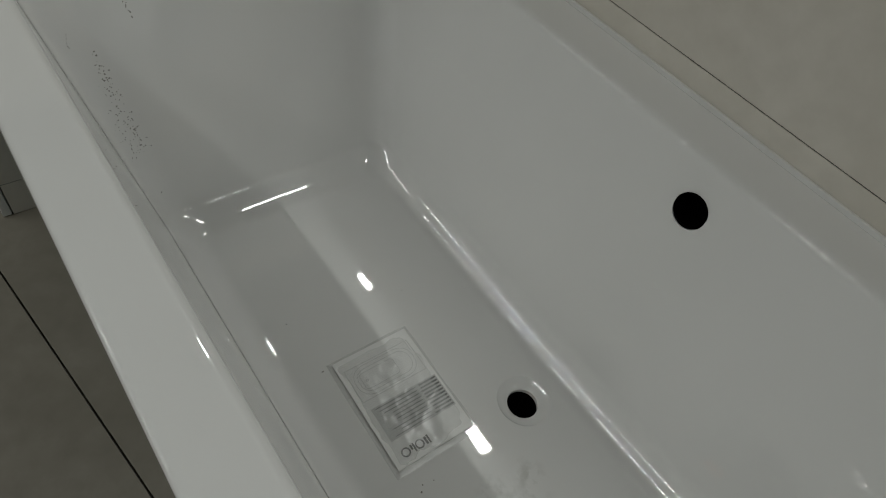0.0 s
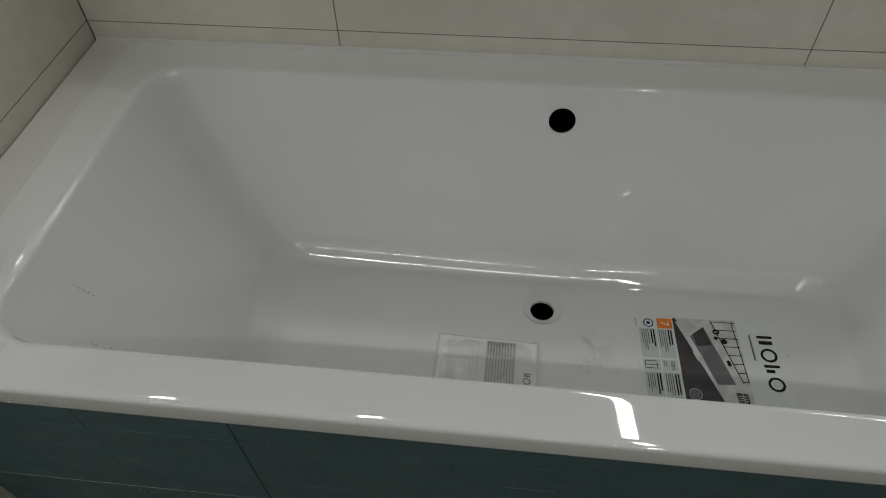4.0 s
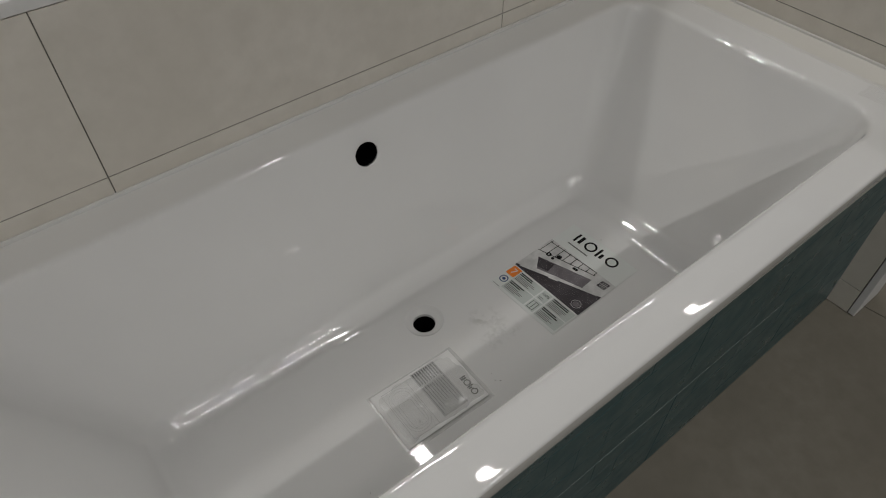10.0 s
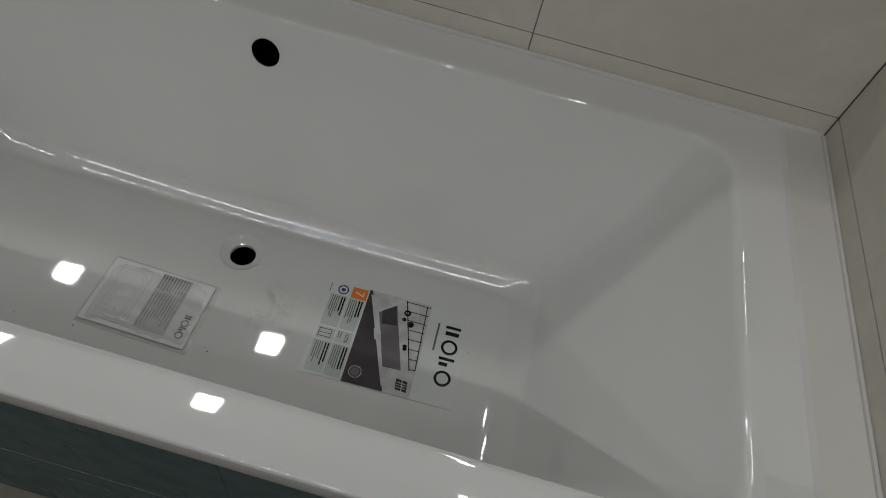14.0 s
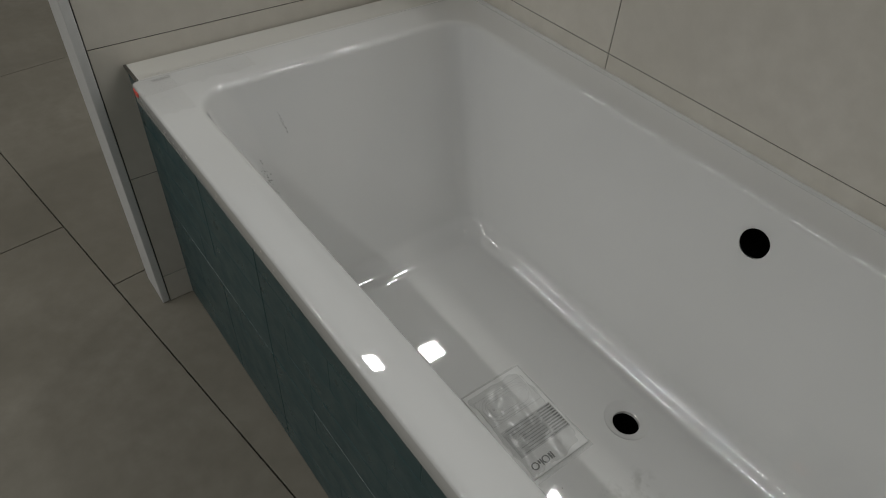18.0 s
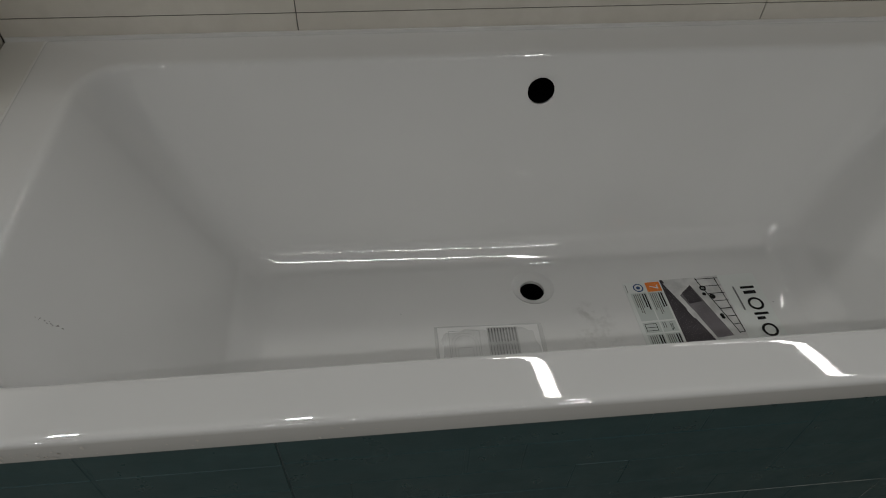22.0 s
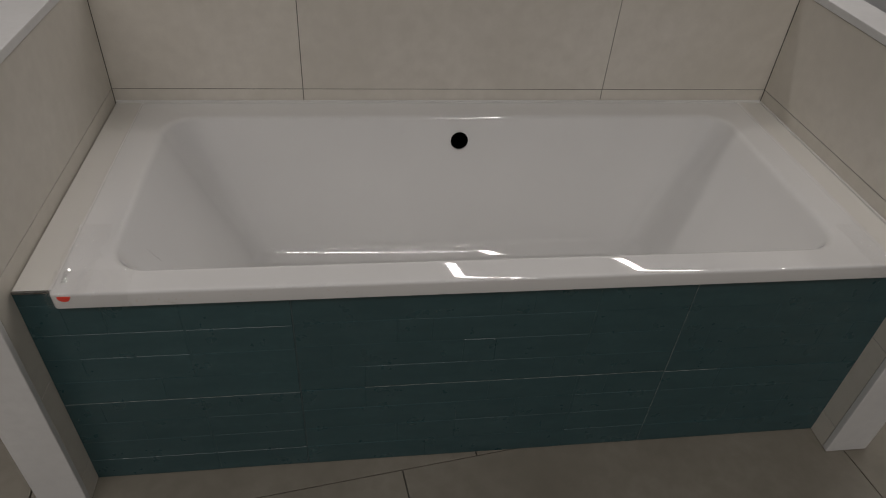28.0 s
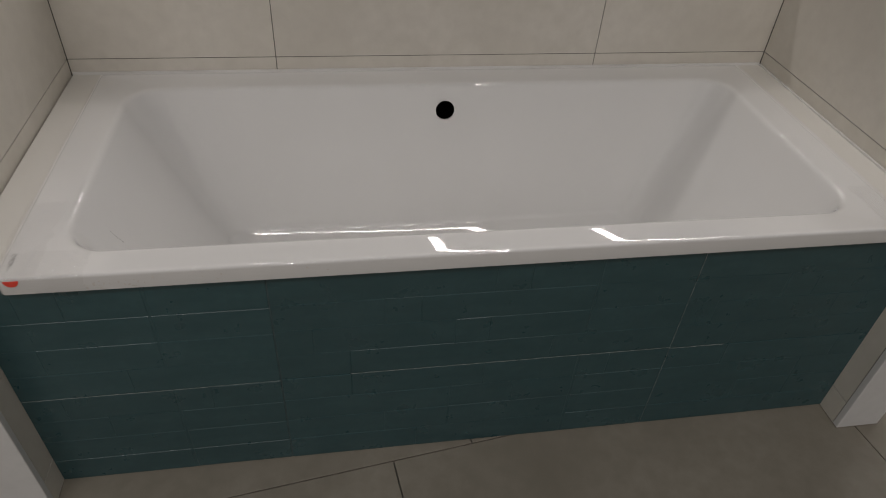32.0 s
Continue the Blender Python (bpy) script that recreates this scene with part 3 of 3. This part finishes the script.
def letters(flat, text, u, v, size, h):
    cu = bpy.data.curves.new("letters", "FONT")
    cu.body, cu.size = text, size
    tmp = new("letters", cu)
    me = bpy.data.meshes.new_from_object(tmp.evaluated_get(bpy.context.evaluated_depsgraph_get()))
    bpy.data.objects.remove(tmp)
    bm = bmesh.new()
    bm.from_mesh(me)
    bpy.data.meshes.remove(me)
    for p in bm.verts:
        p.co = flat.at(u + p.co.x, v + p.co.y, h)
    return bm


def brand(flat, bm, u0, v0, k, h, wide=1.0):
    """The maker's mark as plain bars and rings; k is its height."""
    w = 0.205 * k
    s = k * wide
    flat.stroke(bm, u0 + w / 2, v0, u0 + w / 2, v0 + k, w, h)
    flat.stroke(bm, u0 + 0.44 * s, v0 + 0.06 * k, u0 + 0.44 * s, v0 + 0.94 * k, 1.4 * w, h)
    flat.annulus(bm, u0 + 1.24 * s, v0 + 0.5 * k, 0.37 * k, 0.54 * k, h)
    x = u0 + 1.92 * s
    flat.stroke(bm, x, v0, x, v0 + k, w, h)
    flat.stroke(bm, x + 0.30 * s, v0 + 0.06 * k, x + 0.30 * s, v0 + 0.62 * k, 1.2 * w, h)
    flat.annulus(bm, u0 + 3.00 * s, v0 + 0.5 * k, 0.37 * k, 0.54 * k, h)


def lines_of_print(flat, bm, u0, u1, v_top, count, pitch, thick, h, rng):
    """Unreadable writing: plain bars."""
    for k in range(count):
        v = v_top - k * pitch
        flat.rect(bm, u0, u0 + (u1 - u0) * rng.uniform(0.62, 1.0), v - thick, v, h, 2)


rngp = random.Random(11)
SW, SH = 0.210, 0.296
sheet = empty("product_sheet", 1.25, 0.41, FLOORZ)
tagged(sheet, "glossy printed product sheet lying on the bath floor", "paper sheet")
fl = Flat((1.1035, 0.5165), (0.030, -0.9995), (0.9995, 0.022), 0.0007)


def sheet_part(name, bm, material, label=""):
    ob = part(name, bm, material, sheet, label)
    ob.location = -sheet.location
    return ob


bm = bmesh.new()
fl.slab(bm, SW, SH, 0.0006)
sheet_part("paper", bm, M_SHEET)
# photograph: dark floor, grey bath with a pale rim, pale wall with a black rack
bm = bmesh.new()
fl.rect(bm, 0.0, SW, 0.082, 0.214, 0.0010, 12)
sheet_part("photograph", bm, M_PHOTOLIGHT, "printed photograph of a grey bathtub")


def photo_patch(name, corners, h, material, n=8):
    bm = bmesh.new()
    fl.patch(bm, corners, h, n)
    return sheet_part(name, bm, material)


def photo_line(name, p, q, w, h, material=M_INK, n=4):
    bm = bmesh.new()
    fl.stroke(bm, *p, *q, w, h, n)
    return sheet_part(name, bm, material)


photo_patch("photo_floor", ((0.0, 0.0825), (SW - 0.001, 0.0825), (SW - 0.001, 0.163), (0.0, 0.088)), 0.00125, M_PHOTODARK, 10)
photo_patch("photo_bath", ((0.012, 0.092), (0.194, 0.160), (0.168, 0.192), (0.012, 0.150)), 0.00140, M_PHOTOLIGHT)
photo_patch("photo_basin", ((0.046, 0.113), (0.160, 0.150), (0.158, 0.186), (0.020, 0.1445)), 0.00152, M_PHOTOMID)
photo_patch("photo_basin_shade", ((0.040, 0.119), (0.070, 0.125), (0.066, 0.155), (0.022, 0.1435)), 0.00160, M_PHOTODARK)
photo_patch("photo_rim", ((0.010, 0.087), (0.198, 0.157), (0.197, 0.162), (0.010, 0.0915)), 0.00165, M_PHOTOLIGHT)
photo_patch("photo_tap", ((0.084, 0.112), (0.108, 0.120), (0.106, 0.133), (0.086, 0.127)), 0.00176, M_PHOTOLIGHT, 2)
photo_line("photo_rack_rail", (0.003, 0.1616), (0.1545, 0.2015), 0.0021, 0.00170)
photo_line("photo_rack_rail", (0.005, 0.2050), (0.152, 0.2125), 0.0019, 0.00170)
for k in range(8):
    f = k / 7
    photo_line("photo_rack_rung", (0.006 + 0.146 * f, 0.1625 + 0.038 * f), (0.007 + 0.144 * f, 0.2120 - 0.0005 * f), 0.0018, 0.00172)
for u, v, r0, r1 in ((0.032, 0.169, 0.003, 0.0072), (0.056, 0.181, 0.0, 0.0068), (0.048, 0.166, 0.0, 0.0044), (0.106, 0.181, 0.0, 0.0042), (0.112, 0.182, 0.0, 0.0042)):
    bm = bmesh.new()
    fl.annulus(bm, u, v, r0, r1, 0.00185, 14)
    sheet_part("photo_bottle", bm, M_INK)
photo_patch("photo_basket", ((0.176, 0.182), (0.198, 0.184), (0.200, 0.206), (0.178, 0.204)), 0.00178, M_PHOTODARK, 2)
for f in (0.25, 0.5, 0.75):
    photo_line("photo_basket_bar", (0.178 + 0.020 * f, 0.185), (0.179 + 0.020 * f, 0.203), 0.0016, 0.00188, M_PHOTOLIGHT, 1)
photo_line("photo_basket_bar", (0.177, 0.194), (0.199, 0.196), 0.0016, 0.00190, M_PHOTOLIGHT, 1)
bm = bmesh.new()
fl.annulus(bm, 0.184, 0.103, 0.0112, 0.0125, 0.00178, 24)
sheet_part("badge_ring", bm, M_PHOTOLIGHT)
bm = bmesh.new()
fl.annulus(bm, 0.184, 0.103, 0.0, 0.0085, 0.00178, 20)
sheet_part("badge", bm, M_PHOTOMID)
# lower strip: pale boxes with writing
for u0, u1, v0, v1 in ((0.030, 0.104, 0.046, 0.078), (0.030, 0.104, 0.008, 0.043), (0.108, 0.134, 0.046, 0.078), (0.108, 0.134, 0.008, 0.043), (0.138, 0.205, 0.046, 0.078), (0.138, 0.205, 0.008, 0.043)):
    bm = bmesh.new()
    fl.rect(bm, u0, u1, v0, v1, 0.0010, 4)
    sheet_part("print_box", bm, M_BOX)


def print_block(u0, u1, vt, count, pitch, thick, mat, name):
    bm = bmesh.new()
    lines_of_print(fl, bm, u0, u1, vt, count, pitch, thick, 0.00125, rngp)
    tagged(sheet_part(name, bm, mat), kind="stuff")


for u0, u1, vt in ((0.033, 0.080, 0.076), (0.033, 0.078, 0.040), (0.141, 0.198, 0.076), (0.141, 0.200, 0.040)):
    print_block(u0, u1, vt, 2, 0.0052, 0.0030, M_INK, "bold_print")
for u0, u1, vt in ((0.033, 0.095, 0.0640), (0.033, 0.090, 0.0275), (0.141, 0.190, 0.0640), (0.141, 0.196, 0.0275)):
    print_block(u0, u1, vt, 4, 0.0042, 0.0018, M_GREYINK, "fine_print")
print_block(0.110, 0.131, 0.056, 2, 0.0045, 0.0018, M_GREYINK, "fine_print")
print_block(0.006, 0.040, 0.0045, 1, 0.004, 0.0015, M_GREYINK, "fine_print")
bm = bmesh.new()
fl.rect(bm, 0.034, 0.098, 0.2345, 0.2385, 0.0010, 4)
sheet_part("subtitle_bar", bm, M_GREYINK)
bm = bmesh.new()
for a in (0.112, 0.121, 0.129):
    fl.stroke(bm, a, 0.012, a, 0.036, 0.0013, 0.00125)
fl.stroke(bm, 0.112, 0.036, 0.130, 0.036, 0.0013, 0.00127)
fl.stroke(bm, 0.112, 0.012, 0.130, 0.012, 0.0013, 0.00127)
sheet_part("pictogram", bm, M_INK)
sheet_part("print_number", letters(fl, "100%", 0.109, 0.064, 0.0105, 0.00130), M_INK)
bm = bmesh.new()
fl.rect(bm, 0.003, 0.029, 0.048, 0.080, 0.0010, 4)
sheet_part("orange_square", bm, M_ORANGE, "orange printed square")
sheet_part("numeral", letters(fl, "7", 0.0100, 0.0555, 0.026, 0.00130), M_SHEET, "white printed numeral")
bm = bmesh.new()
fl.annulus(bm, 0.016, 0.030, 0.0085, 0.0112, 0.00115, 26)
fl.annulus(bm, 0.016, 0.030, 0.0, 0.0045, 0.00115, 16)
sheet_part("ring_mark", bm, M_BLUE)
bm = bmesh.new()
brand(fl, bm, 0.036, 0.251, 0.031, 0.0012, 1.25)
sheet_part("maker_mark", bm, M_INK, "black plain maker's mark")

# thin clear cover film over the sheet, slightly wavy
bm = bmesh.new()
grid = []
for i in range(25):
    row = []
    for j in range(33):
        u, v = 0.001 + (SW - 0.002) * i / 24, 0.001 + (SH - 0.002) * j / 32
        q = Vector((u * 34, v * 22, 8.3))
        row.append(bm.verts.new(fl.at(u, v, 0.0036 + 0.0014 * noise.noise(q))))
    grid.append(row)
for i in range(24):
    for j in range(32):
        bm.faces.new((grid[i][j], grid[i + 1][j], grid[i + 1][j + 1], grid[i][j + 1]))
ob = sheet_part("cover_film", bm, M_COVER, "clear wavy cover film")
for p in ob.data.polygons:
    p.use_smooth = True

# instruction leaflet in a clear bag
leaf = empty("instruction_leaflet", 0.80, 0.355, FLOORZ)
tagged(leaf, "folded white instruction leaflet in a wrinkled clear plastic bag", "leaflet")
lf = Flat((0.6905, 0.427), (-0.012, -0.9999), (0.9998, -0.020), 0.0030)
LW, LH = 0.146, 0.212


def leaf_part(name, bm, material, label=""):
    ob = part(name, bm, material, leaf, label)
    ob.location = -leaf.location
    return ob


bm = bmesh.new()
lf.slab(bm, LW - 0.004, LH - 0.006, 0.0012)
leaf_part("paper", bm, M_PAPER)
bm = bmesh.new()


def rounded_line(flat, bm, u0, u1, v0, v1, r, w, h, n=6):
    """Outline of a rounded rectangle, drawn with short strokes."""
    pts = [(p[0], p[1]) for p in ring((u0, u1, v0, v1), r, 0, 3, 3, n)]
    for p, q in zip(pts, pts[1:] + pts[:1]):
        if (p[0] - q[0]) ** 2 + (p[1] - q[1]) ** 2 > 1e-9:
            flat.stroke(bm, *p, *q, w, h)


for p, q in (((0.010, 0.022), (0.132, 0.022)), ((0.132, 0.022), (0.132, 0.084)), ((0.132, 0.084), (0.010, 0.084)), ((0.010, 0.084), (0.010, 0.022))):
    lf.stroke(bm, *p, *q, 0.0008, 0.0018, 4)
for k, r in ((0, 0.024), (1, 0.019)):
    g = 0.006 * k
    rounded_line(lf, bm, 0.016 + g, 0.126 - g, 0.026 + g, 0.080 - g, r, 0.0007, 0.0018)
rounded_line(lf, bm, 0.050, 0.114, 0.038, 0.068, 0.005, 0.0007, 0.0018)
lf.annulus(bm, 0.106, 0.053, 0.0012, 0.0026, 0.0018, 10)
leaf_part("line_drawing", bm, M_PALEINK)
bm = bmesh.new()
lf.rect(bm, 0.004, 0.128, 0.100, 0.162, 0.0017, 6)
leaf_part("text_block", bm, M_BLOCK)
bm = bmesh.new()
for k in range(10):
    v = 0.104 + k * 0.006
    lf.stroke(bm, 0.006, v, 0.006 + rngp.uniform(0.03, 0.036), v, 0.0030, 0.0021, 2)
for k in range(10):
    v = 0.104 + k * 0.006
    lf.stroke(bm, 0.046, v, rngp.uniform(0.09, 0.122), v, 0.0014, 0.0021, 3)
leaf_part("print_lines", bm, M_GREYINK)
bm = bmesh.new()
brand(lf, bm, 0.074, 0.180, 0.0145, 0.0019)
leaf_part("maker_mark", bm, M_INK)
bm = bmesh.new()
NU, NV = 40, 56
grid = []
for i in range(NU + 1):
    row = []
    for j in range(NV + 1):
        u, v = -0.006 + (LW + 0.010) * i / NU, -0.006 + (LH + 0.010) * j / NV
        edge_fall = min(1.0, 6 * min(i, NU - i) / NU, 8 * min(j, NV - j) / NV)
        q = Vector((u * 24, v * 17, 3.1))
        crease = abs(noise.noise(q)) + 0.6 * abs(noise.noise(q * 2.3))
        hh = (0.0026 + 0.0075 * max(0.0, 0.55 - crease)) * edge_fall - 0.0026 * (1 - edge_fall)
        p = lf.at(u + 0.0016 * noise.noise(q * 0.7), v + 0.0016 * noise.noise(q * 0.7 + Vector((9, 0, 0))), hh)
        row.append(bm.verts.new(p))
    grid.append(row)
for i in range(NU):
    for j in range(NV):
        bm.faces.new((grid[i][j], grid[i + 1][j], grid[i + 1][j + 1], grid[i][j + 1]))
ob = leaf_part("plastic_bag", bm, M_BAG, "wrinkled clear plastic bag")
for p in ob.data.polygons:
    p.use_smooth = True

# ---- protective film, sticker and stamp at the front corner ----


def film(name, x0, x1, y0, y1, drop, label, seed):
    """Crumpled clear film laid over the rim corner and folded down over the front edge."""
    bm = bmesh.new()
    nu, nv = 46, 46
    total = (y1 - y0) + drop
    rows = []
    for i in range(nu + 1):
        row = []
        for j in range(nv + 1):
            s = total * j / nv
            x = x0 + (x1 + 0.016 * noise.noise(Vector((s * 40, seed, 2.0))) - x0) * i / nu
            q = Vector((x * 42 + seed, s * 34, seed))
            w = 0.0012 + 0.0085 * max(0.0, 0.5 - abs(noise.noise(q)) - 0.5 * abs(noise.noise(q * 2.1)))
            if s < y1 - y0:
                p = Vector((x, y1 - s, RIM + 0.0010 + w))
                p.x += 0.006 * noise.noise(Vector((s * 14, seed, 0)))
            else:
                p = Vector((x, TY0 - 0.0014 - w * 0.8, RIM - (s - (y1 - y0)) * (0.75 + 0.25 * noise.noise(Vector((x * 12, seed, 4))))))
            row.append(bm.verts.new(p))
        rows.append(row)
    for i in range(nu):
        for j in range(nv):
            bm.faces.new((rows[i][j], rows[i + 1][j], rows[i + 1][j + 1], rows[i][j + 1]))
    ob = part(name, bm, M_FILM, smooth=True)
    tagged(ob, label, "plastic film")
    return ob


film("protective_film", TX0 - 0.006, 0.150, TY0 - 0.0015, 0.064, 0.044, "crumpled clear protective film folded over the bath rim corner", 2.0)
film("protective_film", TX0 - 0.004, 0.072, 0.066, 0.220, 0.0, "crumpled clear protective film on the bath rim", 4.0)
film("protective_film", 1.750, TX1 + 0.003, TY0 - 0.0015, 0.150, 0.034, "loose clear protective film on the bath rim corner", 7.0)
bm = bmesh.new()
half = [(0.031 + 0.0125 * math.cos(math.pi + math.pi * k / 14), 0.6400 + 0.0125 * math.sin(math.pi + math.pi * k / 14)) for k in range(15)]
lo = [bm.verts.new((x, TY0 - 0.0002, z)) for x, z in half]
hi = [bm.verts.new((x, TY0 - 0.0016, z)) for x, z in half]
bm.faces.new(hi)
for k in range(15):
    bm.faces.new((lo[k], lo[(k + 1) % 15], hi[(k + 1) % 15], hi[k]))
bmesh.ops.recalc_face_normals(bm, faces=bm.faces)
red = part("red_sticker", bm, M_RED)
tagged(red, "small bright red sticker on the front edge of the bath", "sticker")
stamp = empty("stamp", 0.022, 0.045, RIM)
tagged(stamp, "small dark stamped maker's mark on the bath rim", "stamp")


class OnRim(Flat):
    def at(self, u, v, h):
        p = self.o + self.r * u + self.u * v
        return Vector((p.x, p.y, RIM + h))


bm = bmesh.new()
brand(OnRim((0.025, 0.032), (-0.06, 1.0), (-1.0, -0.06), 0), bm, 0, 0, 0.0085, 0.0004, 1.1)
ob = part("mark", bm, M_PALEINK, stamp)
ob.location = -stamp.location

# ---- scuffs and dirt specks ----


def flecks(name, label, spots, seed, material):
    """Small irregular specks. spots: place, normal, size."""
    bm = bmesh.new()
    r = random.Random(seed)
    for p, nrm, size in spots:
        q = Vector(nrm).to_track_quat("Z", "Y")
        k = r.randint(5, 7)
        st, tn = r.uniform(0.5, 1.9), r.uniform(0, math.pi)
        vs = []
        for i in range(k):
            a = 2 * math.pi * i / k
            d = Vector((size * r.uniform(0.5, 1.0) * math.cos(a) * st, size * r.uniform(0.5, 1.0) * math.sin(a), 0.0))
            d.rotate(Euler((0, 0, tn)))
            vs.append(bm.verts.new(Vector(p) + q @ d + Vector(nrm) * 0.0005))
        bm.faces.new(vs)
    ob = part(name, bm, material)
    tagged(ob, label, "scuff marks", kind="stuff")
    return ob


rs = random.Random(3)
slope_n = Vector((1.0, 0.0, 0.48)).normalized()


def on_end(y, z):
    """A place on the sloping end of the basin, and the way the surface faces there."""
    f = (EDGE - z) / (EDGE - FLOORZ)
    x = TOP[0] + (BOT[0] - TOP[0]) * f
    hit, p, nrm, _ = shell.ray_cast((x + 0.3, y, z + 0.144), (-slope_n.x, 0, -slope_n.z))
    return (p, nrm) if hit else ((x, y, z), slope_n)


bpy.context.view_layer.update()
spots = []
for k in range(16):
    f = k / 15
    spots.append((*on_end(0.226 + 0.008 * f + rs.gauss(0, 0.0012), 0.565 - 0.038 * f + rs.gauss(0, 0.001)), rs.uniform(0.0007, 0.0015)))
for k in range(150):
    f = rs.random() ** 0.8
    z = 0.497 - 0.165 * f
    y = 0.157 + 0.016 * f + rs.gauss(0, 0.003 + 0.011 * f)
    spots.append((*on_end(max(y, 0.135), z), rs.uniform(0.0005, 0.0016)))
for k in range(9):
    spots.append((*on_end(0.132 - 0.007 * rs.random(), 0.537 - 0.03 * rs.random()), rs.uniform(0.0006, 0.0013)))
spots.append((*on_end(0.182, 0.272), 0.0018))
flecks("scuff_marks", "dark scuffed specks on the sloping end of the bath", spots, 4, M_DIRT)
spots = []
for x, y, s in ((0.930, 0.300, 0.0018), (0.934, 0.318, 0.0014), (0.938, 0.292, 0.0022), (0.690, 0.268, 0.0018), (1.412, 0.440, 0.0012), (0.58, 0.26, 0.0011), (0.62, 0.47, 0.0009)):
    spots.append(((x, y, floor_z(y, x)), Vector((0, 0, 1)), s))
flecks("dirt_specks", "few small dark dirt specks on the bath floor", spots, 5, M_DIRT)
spots = []
for k in range(40):
    spots.append(((rs.gauss(0.19, 0.045) if k < 32 else rs.uniform(0.3, 0.6), TY0 - 0.0003, rs.uniform(0.614, 0.634)), Vector((0, -1, 0)), rs.choice((0.0008, 0.0012, 0.0018, 0.0026, 0.0036))))
flecks("edge_stains", "faint brown stains along the front edge of the bath", spots, 6, M_STAIN)

# ---- beyond the partition ----
disp = empty("display_cabinet", 3.0, 1.9, 0.0)
tagged(disp, "low display cabinet with a grey top in a dark frame", "cabinet")
for pn, b, mt in (("body", (2.45, 3.6, 1.20, 2.7, 0.02, 0.715), M_OLIVE), ("top_panel", (2.645, 3.52, 1.295, 2.62, 0.7155, 0.728), M_GREYPANEL), ("frame_rail", (2.45, 2.64, 1.20, 2.7, 0.7155, 0.752), M_OLIVE), ("frame_rail", (2.6405, 3.6, 1.20, 1.29, 0.7155, 0.752), M_OLIVE), ("corner_post", (2.645, 2.70, 1.225, 1.275, 0.7525, 0.96), M_INK), ("bracket", (2.60, 2.638, 1.58, 1.66, 0.7525, 0.80), M_INK)):
    ob = part(pn, box(*b, 0.003), mt, disp)
    ob.location = -disp.location
crate = part("white_box", box(2.50, 2.98, 0.92, 1.185, 0.0005, 0.70, 0.004, 2), M_WHITE)
tagged(crate, "plain white box standing beside the display cabinet", "box")
